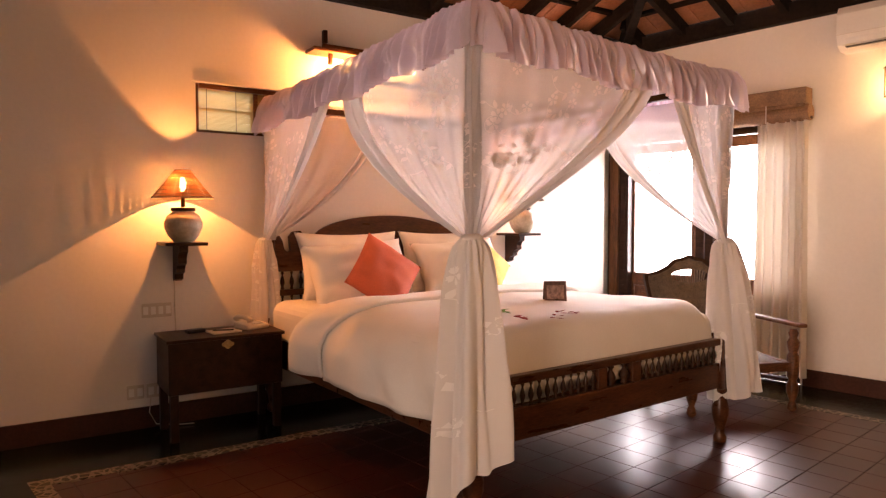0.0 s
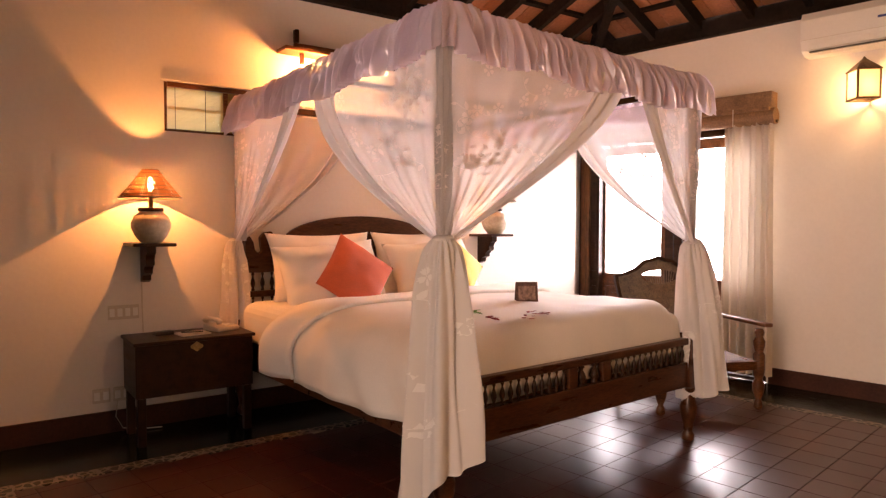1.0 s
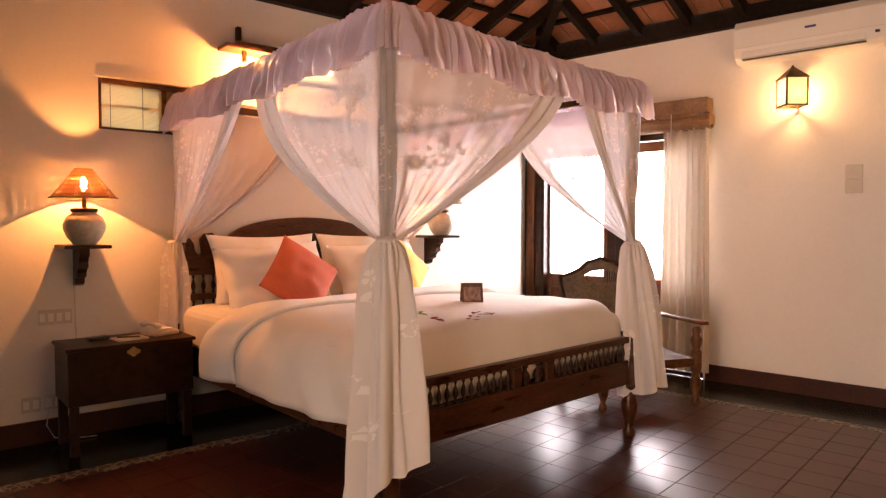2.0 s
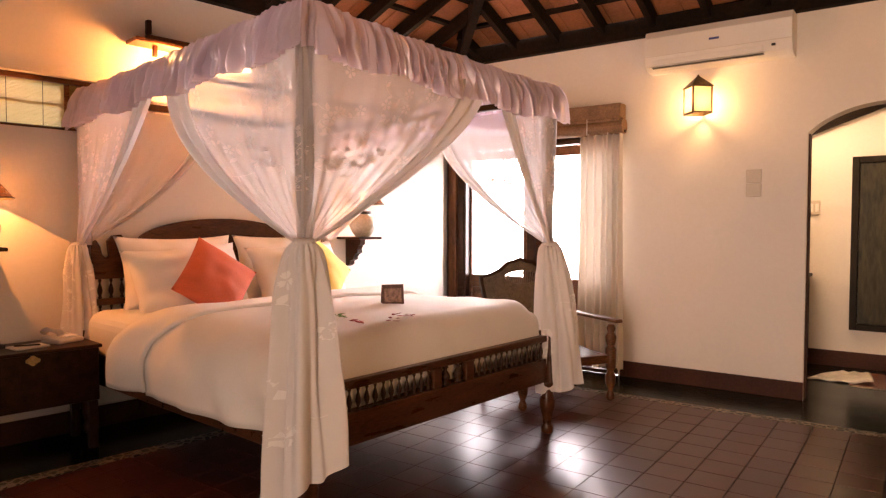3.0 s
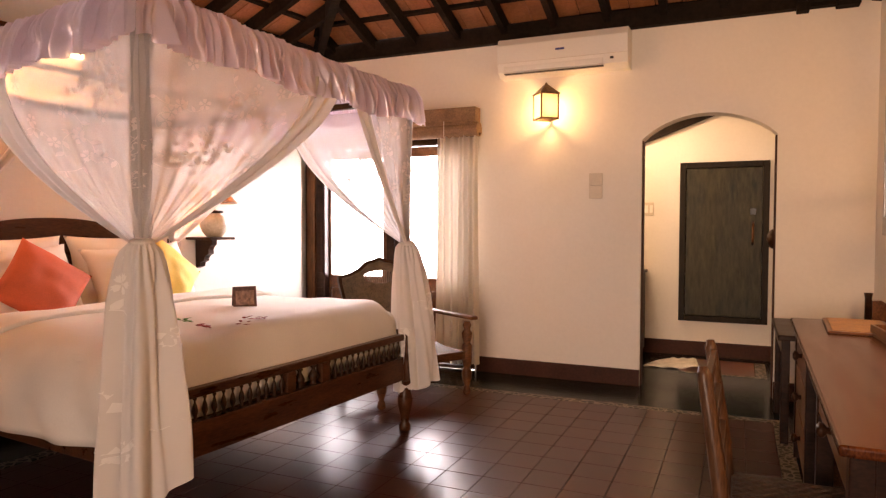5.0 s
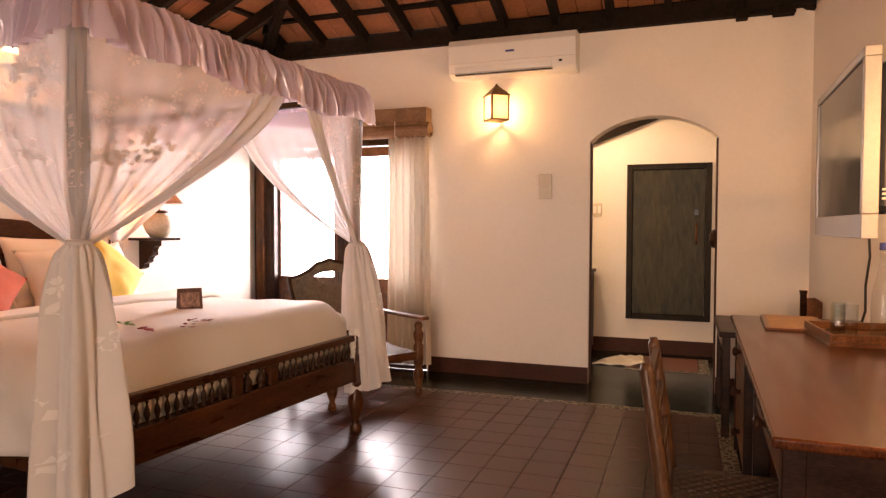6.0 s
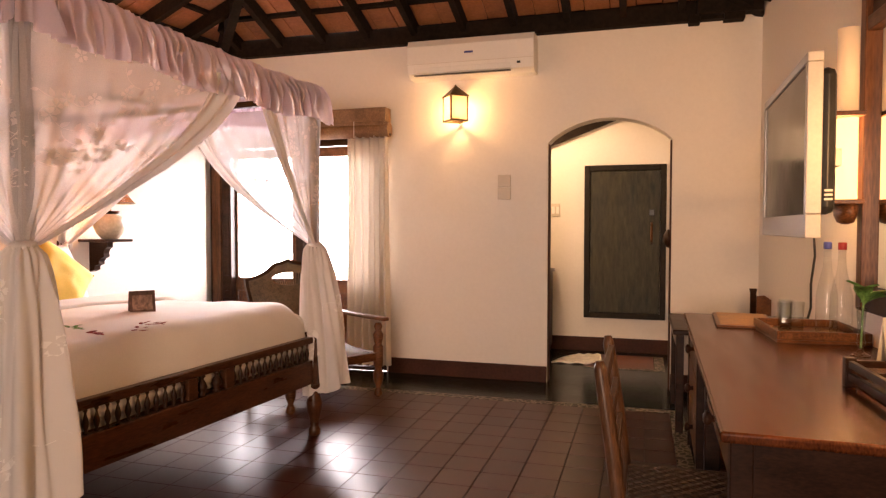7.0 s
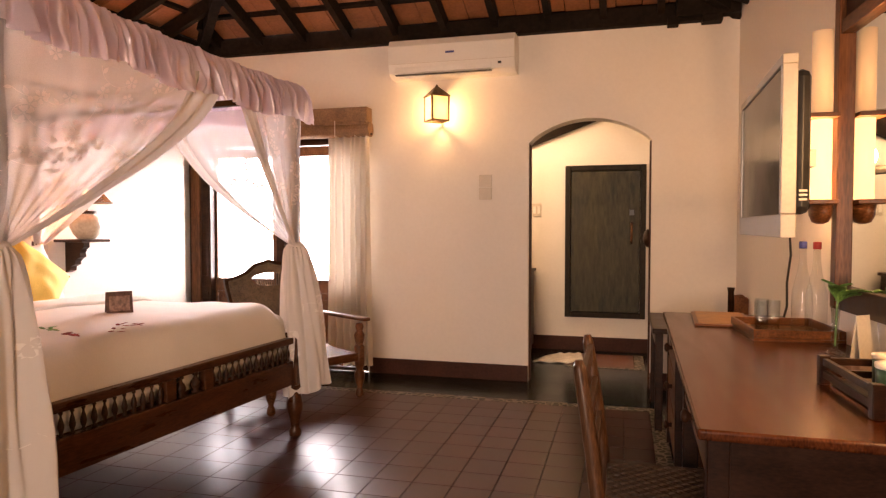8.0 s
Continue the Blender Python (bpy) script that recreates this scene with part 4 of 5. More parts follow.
def bracket_lamp(m, label, watts):
    """A pot lamp under a cane shade, on a carved wall shelf."""
    sh = empty("wall_bracket", m, "carved dark wooden wall bracket holding a lamp", "bracket", "lamp brackets")
    part("shelf", boxes((0, -0.118, 1.108, 0.29, 0.118, 1.128), bevel=0.005), WOOD, sh)
    prof = [(0.0, 1.108), (0.19, 1.108), (0.19, 1.07), (0.165, 1.055), (0.15, 1.03), (0.155, 1.0), (0.12, 0.985), (0.10, 0.965), (0.10, 0.945), (0.055, 0.93), (0.05, 0.90), (0.0, 0.885)]
    bm = extrude_outline([(x, z) for x, z in prof], 0.05)
    bmesh.ops.transform(bm, matrix=Matrix(((0, 1, 0, 0), (1, 0, 0, -0.025), (0, 0, 1, 0), (0, 0, 0, 1))), verts=bm.verts)
    bmesh.ops.recalc_face_normals(bm, faces=bm.faces)
    part("scroll", bm, WOOD, sh)
    ob = empty("table_lamp", m @ pose(0.19, 0, 1.129), label, "lamp", "bracket lamps")
    part("pot", lathe([(0.05, 0), (0.06, 0.006), (0.088, 0.04), (0.107, 0.085), (0.108, 0.115), (0.092, 0.155), (0.062, 0.178), (0.066, 0.19), (0.068, 0.20), (0.05, 0.20), (0.02, 0.198)], 28), POT, ob, "round cream glazed pot", smooth=True)
    part("rim_band", lathe([(0.064, 0.182), (0.0695, 0.186), (0.0695, 0.199), (0.066, 0.2035)], 28), WOOD, ob, smooth=True)
    part("neck", lathe([(0.012, 0.2), (0.012, 0.275), (0.018, 0.277), (0.018, 0.299)], 12), BRASS, ob, smooth=True)
    part("bulb", lathe([(0.010, 0.300), (0.017, 0.325), (0.019, 0.35), (0.014, 0.372), (0.005, 0.384)], 14), BULB, ob, smooth=True).visible_shadow = False
    shade = part("shade", tube([(0.044 * math.cos(a), 0.044 * math.sin(a), 0.423) for a in (2 * math.pi * i / 32 for i in range(33))], 0.0035, 6), CANE, ob, "open woven cane shade")
    part("lower_ring", tube([(0.17 * math.cos(a), 0.17 * math.sin(a), 0.262) for a in (2 * math.pi * i / 32 for i in range(33))], 0.005, 6), CANE, shade)
    for i in range(84):
        a = 2 * math.pi * i / 84
        w = 0.0050
        bm = bmesh.new()
        rows = []
        for r, z in ((0.044, 0.424), (0.073, 0.385), (0.115, 0.33), (0.17, 0.262)):
            k = w * (0.13 + 0.84 * r / 0.17)
            rows.append([bm.verts.new((r * math.cos(a) - s * k * math.sin(a), r * math.sin(a) + s * k * math.cos(a), z)) for s in (-1, 1)])
        for p, q in zip(rows, rows[1:]):
            bm.faces.new((p[0], p[1], q[1], q[0]))
        part("cane_strip", bm, LIT_CANE, shade)
    for r, z in ((0.062, 0.404), (0.078, 0.382), (0.096, 0.354), (0.115, 0.331), (0.135, 0.306), (0.155, 0.281)):
        part("weave_ring", tube([(r * math.cos(a), r * math.sin(a), z) for a in (2 * math.pi * i / 32 for i in range(33))], 0.0022, 5), CANE, shade)
    lamp("bracket_bulb", "POINT", m @ pose(0.19, 0, 1.129 + 0.366), watts, WARM, 0.004)
    return ob


bracket_lamp(MA @ pose(0, -0.165, 0), "cream pottery lamp with a lit woven cane shade", 24)
bracket_lamp(MA @ pose(0, 2.44, 0.03), "cream pottery lamp with a lit cane shade beside the bed", 8)
cord = part("lamp_cord", tube([(0.012, -0.185, 0.9), (0.014, -0.186, 0.75), (0.013, -0.182, 0.6), (0.016, -0.18, 0.3)], 0.004, 6), CREAM_PLASTIC)
cord.matrix_world = MA
tagged(cord, "thin pale lamp cord down the wall", "cord")

up = empty("wall_uplight", MA, "wooden picture-light shelf glowing against the wall", "wall lamp")
part("board", boxes((0.0, 0.68, 2.385, 0.16, 1.62, 2.41), bevel=0.004), WOOD_MID, up)
part("back_board", boxes((0.0, 0.80, 2.411, 0.03, 1.62, 2.47), bevel=0.004), WOOD_MID, up)
part("peg", boxes((0.0, 0.80, 2.472, 0.04, 0.83, 2.56), bevel=0.005), WOOD, up)
part("lower_peg", boxes((0.10, 0.80, 2.31, 0.125, 0.83, 2.384), bevel=0.005), WOOD, up)
part("tube", tube([(0.07, 0.90, 2.345), (0.07, 1.5, 2.345)], 0.016, 10), BULB, up, "glowing bulb under the shelf").visible_shadow = False
lamp("shelf_bulb", "POINT", MA @ pose(0.15, 0.86, 2.30), 33, WARM, 0.05)


def switch_plate(name, m, w, h, n, label):
    ob = empty(name, m, label, "switch")
    part("plate", boxes((0, -w / 2, -h / 2, 0.012, w / 2, h / 2), bevel=0.004), CREAM_PLASTIC, ob)
    for i in range(n):
        y = -w / 2 + w * (i + 0.5) / n
        part("rocker", boxes((0.0125, y - w / n * 0.32, -h * 0.28, 0.019, y + w / n * 0.32, h * 0.28), bevel=0.002), WHITE_PLASTIC, ob)
    return ob


switch_plate("light_switch", MA @ pose(0.001, -0.288, 0.712), 0.17, 0.085, 4, "cream switch panel above the bedside chest")
switch_plate("socket", MA @ pose(0.001, -0.415, 0.225), 0.095, 0.085, 2, "cream wall socket near the skirting")
switch_plate("socket", MA @ pose(0.001, -0.305, 0.225), 0.095, 0.085, 2, "cream wall socket with a plug beside the chest")
wire = part("socket_wire", tube([(0.02, -0.33, 0.2), (0.04, -0.345, 0.1), (0.06, -0.31, 0.03), (0.08, -0.2, 0.012), (0.1, -0.1, 0.01)], 0.003, 6), CREAM_PLASTIC)
wire.matrix_world = MA
tagged(wire, "loose pale wire trailing to the floor", "wire")

chest = empty("bedside_chest", MA @ pose(0.05, -0.315, 0), "dark wooden bedside chest on straight legs", "chest")
part("body", boxes((0.012, 0.012, 0.27, 0.362, 0.668, 0.565), bevel=0.005), WOOD, chest)
part("lid", boxes((0, 0, 0.566, 0.38, 0.68, 0.585), bevel=0.005), WOOD, chest)
for x, y in ((0.02, 0.02), (0.02, 0.615), (0.315, 0.02), (0.315, 0.615)):
    part("leg", boxes((x, y, 0, x + 0.045, y + 0.045, 0.269), bevel=0.004), WOOD, chest)
part("lock_plate", extrude_outline([(0.34 + 0.035 * math.cos(a), 0.535 + (0.022 + 0.006 * math.cos(4 * a)) * math.sin(a)) for a in (2 * math.pi * i / 24 for i in range(24))], 0.004, pose(0.3625, 0, 0)), BRASS, chest, "small brass lock plate")

MN = MA @ pose(0.05, -0.315, 0.586)
phone = empty("telephone", MN @ pose(0.16, 0.54, 0, 0, 0, 20) @ Matrix.Diagonal((0.9, 0.9, 0.75, 1)), "cream desk telephone on the bedside chest", "telephone")
bm = bmesh.new()
box(bm, -0.08, -0.09, 0, 0.09, 0.09, 0.035, bevel=0.012)
for v in bm.verts:
    if v.co.z > 0.02:
        v.co.z += (0.09 - v.co.x) * 0.12
part("body", bm, CREAM_PLASTIC, phone, smooth=False)
part("keypad", boxes((0.0, -0.02, 0.042, 0.065, 0.06, 0.053), bevel=0.003), WHITE_PLASTIC, phone)
part("handset", tube([(0.075, -0.062, 0.07), (0.06, -0.062, 0.088), (0.0, -0.062, 0.098), (-0.06, -0.062, 0.096), (-0.08, -0.062, 0.075)], [0.024, 0.02, 0.015, 0.02, 0.025], 10), CREAM_PLASTIC, phone, smooth=True)
remote = part("remote_control", boxes((-0.03, -0.05, 0, 0.025, 0.06, 0.022), bevel=0.006), BLACK)
remote.matrix_world = MN @ pose(0.16, 0.20, 0, 0, 0, 10)
tagged(remote, "black remote control on the bedside chest", "remote control")
pad = empty("note_pad", MN @ pose(0.22, 0.355, 0, 0, 0, 8), "cream notepad with a pen on the bedside chest", "notepad")
part("pages", boxes((-0.065, -0.085, 0, 0.065, 0.085, 0.008)), PAPER, pad)
part("pen", tube([(-0.02, -0.06, 0.0125), (0.03, 0.05, 0.0125)], 0.004, 8), BLACK, pad)

# ---------------------------------------------------------------- wall with doors and arch
ac = empty("air_conditioner", pose(-1.275, YB, 2.455), "white split air conditioner high on the wall", "air conditioner")
bm = extrude_outline([(0, 0.0), (-0.12, 0.0), (-0.175, 0.03), (-0.20, 0.10), (-0.205, 0.24), (-0.17, 0.295), (0, 0.30)], 1.03, pose(-0.515, 0, 0), bevel=0.004)
part("body", bm, WHITE_PLASTIC, ac)
part("louvre", boxes((-0.46, -0.192, 0.030, 0.33, -0.172, 0.075), bevel=0.004), WHITE_PLASTIC, ac)
part("outlet", boxes((-0.46, -0.180, 0.014, 0.33, -0.13, 0.020)), BLACK, ac)
part("display", boxes((0.385, -0.206, 0.06, 0.41, -0.19, 0.075)), BLACK, ac)
part("badge", boxes((-0.035, -0.2075, 0.165, 0.035, -0.19, 0.18)), material("blue_badge", (0.05, 0.07, 0.25), 0.4, 0.1), ac, "small blue badge")
part("panel_seam", boxes((-0.512, -0.2055, 0.100, 0.512, -0.19, 0.1015)), CREAM_PLASTIC, ac)


def lantern():
    ob = empty("wall_lantern", pose(-1.40, YB - 0.135, 2.103, 0, 0, 40.5), "lit pyramid-topped metal wall lantern with frosted panes", "wall lamp")
    k = math.sqrt(2)
    for a, b in ((-1, -1), (1, -1), (1, 1), (-1, 1)):
        part("corner_bar", boxes((a * 0.0725 - 0.006, b * 0.0725 - 0.006, 0.004, a * 0.0725 + 0.006, b * 0.0725 + 0.006, 0.186), bevel=0.0015), LANTERN_METAL, ob)
    part("base", boxes((-0.079, -0.079, -0.010, 0.079, -0.065, 0.003), (-0.079, 0.065, -0.010, 0.079, 0.079, 0.003), (-0.079, -0.065, -0.010, -0.065, 0.065, 0.003), (0.065, -0.065, -0.010, 0.079, 0.065, 0.003), (-0.065, -0.005, -0.008, 0.065, 0.005, 0.001), bevel=0.002), LANTERN_METAL, ob, "open square bottom ring with a lamp bar")
    part("roof", lathe([(0.081 * k, 0.187), (0.084 * k, 0.192), (0.079 * k, 0.198), (0.014, 0.272), (0.004, 0.288)], square=True), LANTERN_METAL, ob)
    for turn in range(4):
        g_ob = part("pane", box(bmesh.new(), -0.066, -0.0725, 0.004, 0.066, -0.0685, 0.186, m=pose(0, 0, 0, 0, 0, 90 * turn)), LANTERN_GLASS, ob)
        g_ob.visible_shadow = False
    part("wall_arm", box(bmesh.new(), -0.012, -0.012, 0.11, 0.012, 0.10, 0.13, m=pose(0, 0, 0, 0, 0, -40.5) @ pose(0, 0.03, 0)), LANTERN_METAL, ob)
    lamp("lantern_bulb", "POINT", ob.matrix_world @ pose(0, 0, 0.085), 8.5, (1.0, 0.56, 0.20), 0.03)
    return ob


lantern()
pl = empty("switch_box", pose(-1.025, YB, 1.57), "pale double switch box on the plain wall", "switch")
part("plate", boxes((-0.052, -0.014, 0.003, 0.052, -0.001, 0.10), bevel=0.003), CREAM_PLASTIC, pl)
part("plate", boxes((-0.052, -0.014, -0.10, 0.052, -0.001, -0.003), bevel=0.003), CREAM_PLASTIC, pl)

blind = empty("rolled_blind", pose(-2.80, YB, 2.0), "rolled brown bamboo blind under a wooden pelmet", "blind")
part("pelmet", box(bmesh.new(), -0.80, -0.14, 0.125, 0.80, -0.02, 0.245, bevel=0.006), BLIND_CLOTH, blind)
part("roll", tube([(-0.80, -0.10, 0.06), (0.82, -0.10, 0.06)], 0.062, 18), BLIND_CLOTH, blind, smooth=False)
part("fold", boxes((-0.79, -0.16, 0.10, 0.79, -0.12, 0.125), bevel=0.006), BLIND_CLOTH, blind)
for x in (-0.5, 0.1, 0.52):
    part("cord", boxes((x, -0.166, -0.005, x + 0.006, -0.161, 0.13)), PAPER, blind)


def curtain():
    def fn(u, v):
        x = -2.375 + 0.40 * u + 0.03 * (1 - v) * (0.5 - u)
        ph = u * 44 + 1.4 * math.sin(u * 9)
        return Vector((x, YB - 0.11 + 0.030 * math.sin(ph) * (0.6 + 0.4 * v) + 0.012 * math.sin(ph * 0.37 + 4 * v), 2.02 + (0.075 - 2.02) * v))
    ob = empty("door_curtain", pose(0, 0, 0), "cream pleated curtain hanging beside the glazed doors", "curtain")
    part("cloth", sheet(fn, 150, 24), CURTAIN, ob, smooth=True)
    part("rail", tube([(-3.6, YB - 0.1, 2.02), (-1.97, YB - 0.1, 2.02)], 0.011, 8), WOOD, ob)
    return ob


curtain()

# far passage
pd = empty("cupboard_door", pose(-0.12, 6.88, 0), "dark weathered wooden cupboard door in the passage wall", "door")
part("frame", boxes((-0.39, -0.05, 0.34, -0.335, -0.002, 1.86), (0.335, -0.05, 0.34, 0.39, -0.002, 1.86), (-0.335, -0.05, 1.805, 0.335, -0.002, 1.86), (-0.335, -0.05, 0.34, 0.335, -0.002, 0.395), bevel=0.005), WOOD_GREY, pd)
part("panel", boxes((-0.333, -0.034, 0.397, 0.333, -0.006, 1.803), bevel=0.004), WOOD_GREEN, pd, "mottled green-black painted panel")
part("handle", tube([(0.255, -0.036, 1.09), (0.255, -0.075, 1.11), (0.255, -0.08, 1.19), (0.255, -0.075, 1.27), (0.255, -0.036, 1.29)], 0.011, 8), WOOD_MID, pd, smooth=True)
part("latch", boxes((0.23, -0.055, 1.36, 0.28, -0.034, 1.42), bevel=0.004), BLACK, pd)
sw = switch_plate("light_switch", pose(-0.80, 6.879, 1.42, 0, 0, -90), 0.09, 0.13, 2, "pale switch panel in the passage")
cab = empty("dark_cabinet", pose(-1.165, 6.38, 0), "dark wooden cabinet edge inside the passage", "cabinet")
part("body", boxes((-0.35, -0.3, 0.06, 0.345, 0.45, 0.80), bevel=0.006), WOOD, cab)
part("top", boxes((-0.37, -0.32, 0.801, 0.365, 0.47, 0.83), bevel=0.006), WOOD, cab)
part("plinth", boxes((-0.33, -0.27, 0.0, 0.33, 0.43, 0.059)), WOOD, cab)
mat_ob = part("bath_mat", sheet(lambda u, v: Vector((-0.24 + (0.44 - 0.22 * v) * u + 0.08 * v, -0.22 + 0.44 * v + 0.12 * u, 0.016 + 0.010 * math.sin(u * 9 + 3 * v) ** 2 + 0.10 * max(0, u - 0.7) * (1 - v))), 20, 20), MAT_CLOTH, smooth=True)
mat_ob.matrix_world = pose(-0.46, 6.30, 0, 0, 0, -12)
so = mat_ob.modifiers.new("thick", "SOLIDIFY")
so.thickness, so.offset = 0.014, -1
tagged(mat_ob, "crumpled pale mat on the dark passage floor", "mat")
kn = part("finial", lathe([(0.072, 0), (0.070, 0.012), (0.056, 0.030), (0.030, 0.042), (0.004, 0.045)], 24, pose(AX1 - 0.012, YB + 0.08, 1.16, 0, -90, 0)), WOOD, smooth=True)
tagged(kn, "round dark wooden knob inside the arch", "knob")
lamp("passage_lamp", "POINT", pose(-1.1, 6.2, 2.3), 34, (1.0, 0.68, 0.36), 0.12)

# ---------------------------------------------------------------- cane armchair
chair = empty("cane_armchair", pose(-2.245, 4.41, 0, 0, 0, -31.5), "carved wooden armchair with cane back and turned legs", "armchair")
TURN = [(0.014, 0), (0.022, 0.02), (0.018, 0.05), (0.012, 0.07), (0.024, 0.12), (0.027, 0.17), (0.016, 0.21), (0.024, 0.23), (0.026, 0.27), (0.026, 0.37), (0.018, 0.39), (0.025, 0.43), (0.027, 0.46), (0.016, 0.49), (0.022, 0.52), (0.015, 0.545)]
for y in (-0.36, 0.36):
    part("front_leg", lathe([(r * 1.45, z) for r, z in TURN], 14, pose(0.30, y, 0)), WOOD_MID, chair, smooth=True)
    part("back_leg", box(bmesh.new(), -0.02, -0.02, 0, 0.02, 0.02, 0.60, bevel=0.004, m=pose(-0.27, y, 0, 0, -6, 0)), WOOD_MID, chair)
    bm = bmesh.new()
    box(bm, -0.36, y - 0.03, 0.545, 0.37, y + 0.03, 0.572, bevel=0.008)
    for v in bm.verts:
        v.co.z += 0.02 * math.sin((v.co.x + 0.36) * 3) + (0.02 if v.co.x < -0.2 else 0)
        v.co.y += math.copysign(0.02, y) * (v.co.x > 0.3)
    part("arm", bm, WOOD_MID, chair)
part("seat_frame", boxes((-0.27, -0.35, 0.27, 0.32, -0.305, 0.33), (-0.27, 0.305, 0.27, 0.32, 0.35, 0.33), (0.275, -0.304, 0.27, 0.32, 0.304, 0.33), (-0.27, -0.304, 0.27, -0.225, 0.304, 0.33), bevel=0.004), WOOD_MID, chair)
part("seat", sheet(lambda u, v: Vector((-0.23 + 0.51 * u, -0.31 + 0.62 * v, 0.325 - 0.03 * math.sin(math.pi * v) + 0.07 * (1 - u) ** 2)), 16, 16), CANE, chair, "woven cane seat", smooth=True)
BACK = [(-0.25, 0.36), (-0.31, 0.80), (-0.31, 0.845), (-0.24, 0.86), (-0.16, 0.895), (-0.10, 0.945), (-0.05, 0.955), (0, 0.975), (0.05, 0.955), (0.10, 0.945), (0.16, 0.895), (0.24, 0.86), (0.31, 0.845), (0.31, 0.80), (0.25, 0.36)]


BACK = [(y * 1.18, 0.36 + (z - 0.36) * 1.07) for y, z in BACK]


def back_panel():
    mm = pose(-0.25, 0, 0, 0, 0, 0) @ pose(0, 0, 0.36, 0, -13, 0) @ pose(0, 0, -0.36)
    inner = [(y * 0.93, 0.36 + (z - 0.36) * 0.945 + 0.01) for y, z in BACK]
    bm = bmesh.new()
    for x in (-0.014, 0.014):
        a = [bm.verts.new((x, y, z)) for y, z in BACK]
        b = [bm.verts.new((x, y, z)) for y, z in inner]
        for i in range(len(a)):
            j = (i + 1) % len(a)
            bm.faces.new((a[i], a[j], b[j], b[i]))
    bm.verts.ensure_lookup_table()
    n = len(BACK)
    for k in (0, n):
        for i in range(n):
            j = (i + 1) % n
            bm.faces.new((bm.verts[k + i], bm.verts[k + j], bm.verts[2 * n + k + j], bm.verts[2 * n + k + i]))
    bmesh.ops.recalc_face_normals(bm, faces=bm.faces)
    bmesh.ops.transform(bm, matrix=mm, verts=bm.verts)
    part("back_frame", bm, WOOD, chair, "carved crest rail and frame")
    # cane field with a pierced fan
    hole = oval(0, 0.86, 0.15, 0.05, n=20)
    bm = bmesh.new()
    vo = [bm.verts.new((0, y, z)) for y, z in inner]
    vh = [bm.verts.new((0, y, z)) for y, z in hole]
    es = [bm.edges.new((q[i], q[(i + 1) % len(q)])) for q in (vo, vh) for i in range(len(q))]
    bmesh.ops.triangle_fill(bm, use_beauty=True, edges=es)
    bmesh.ops.transform(bm, matrix=mm, verts=bm.verts)
    part("cane_back", bm, CANE, chair, "woven cane back panel")
    for i in range(13):
        y = -0.13 + 0.26 * i / 12
        h = 0.05 * math.sqrt(max(0, 1 - (y / 0.15) ** 2)) + 0.004
        bm = tube([(0, y * 0.8, 0.86 - h), (0, y, 0.86 + h)], 0.0052, 5)
        bmesh.ops.transform(bm, matrix=mm, verts=bm.verts)
        part("fan_reed", bm, CANE, chair)


back_panel()

# ---------------------------------------------------------------- writing desk and what stands on it
DK = pose(0.243, 1.765, 0, 0, 0, -1.1)      # near left corner of the desk
desk = empty("writing_desk", DK, "long polished teak writing desk against the wall", "desk")
DL, DW, DZT = 2.38, 0.655, 0.75
top_bm = bmesh.new()
box(top_bm, 0, 0, DZT - 0.028, 0.84, DL, DZT)
for v in top_bm.verts:      # the back edge follows the wall
    if v.co.x > 0.5 and v.co.y > 1:
        v.co.x = 0.645
bmesh.ops.bevel(top_bm, geom=top_bm.edges[:], offset=0.008, segments=3, affect="EDGES", profile=0.5)
part("desktop", top_bm, WOOD_DESK, desk)
# end, back and legs wear the darkened wood in place of shade
part("end_panel", boxes((0.06, 0.035, 0.10, DW - 0.03, 0.055, DZT - 0.029)), WOOD_SHADED, desk)
part("back_panel", boxes((DW - 0.05, 0.06, 0.10, DW - 0.03, DL - 0.06, DZT - 0.029)), WOOD_SHADED, desk)
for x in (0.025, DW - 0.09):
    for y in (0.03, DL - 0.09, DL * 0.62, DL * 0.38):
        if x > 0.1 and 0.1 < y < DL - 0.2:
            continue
        part("leg", boxes((x, y, 0, x + 0.055, y + 0.055, DZT - 0.029), bevel=0.004), WOOD_SHADED, desk)
part("apron", boxes((0.035, 0.09, 0.60, 0.05, DL * 0.38, DZT - 0.029), (0.035, DL * 0.38 + 0.056, 0.62, 0.05, DL * 0.62, DZT - 0.029)), WOOD_MID, desk)
for j, z in enumerate((0.13, 0.33, 0.53)):
    dr = part("drawer", boxes((0.03, DL * 0.62 + 0.06, z, 0.6, DL - 0.095, z + 0.185), bevel=0.004), WOOD_MID, desk)
    part("knob", lathe([(0.012, 0), (0.010, 0.012), (0.022, 0.022), (0.024, 0.032), (0.012, 0.04)], 14, pose(0.03, DL * 0.62 + 0.38, z + 0.1, 0, -90, 0)), WOOD, dr, smooth=True)
dr = part("drawer", boxes((0.028, 0.10, 0.605, 0.5, DL * 0.37, 0.715), bevel=0.004), WOOD_MID, desk)
part("knob", lathe([(0.012, 0), (0.010, 0.012), (0.022, 0.022), (0.024, 0.032), (0.012, 0.04)], 14, pose(0.028, 0.45, 0.66, 0, -90, 0)), WOOD, dr, smooth=True)


def desk_pose(x, y, rz=0.0, z=0.0):
    return pose(x, y, DZT + 0.001 + z, 0, 0, rz)


folder = empty("leather_folder", desk_pose(0.555, 3.84, -3), "tan flat folder lying on the desk", "folder")
part("cover", boxes((-0.13, -0.26, 0, 0.15, 0.26, 0.012), bevel=0.004), WOOD_MID, folder)
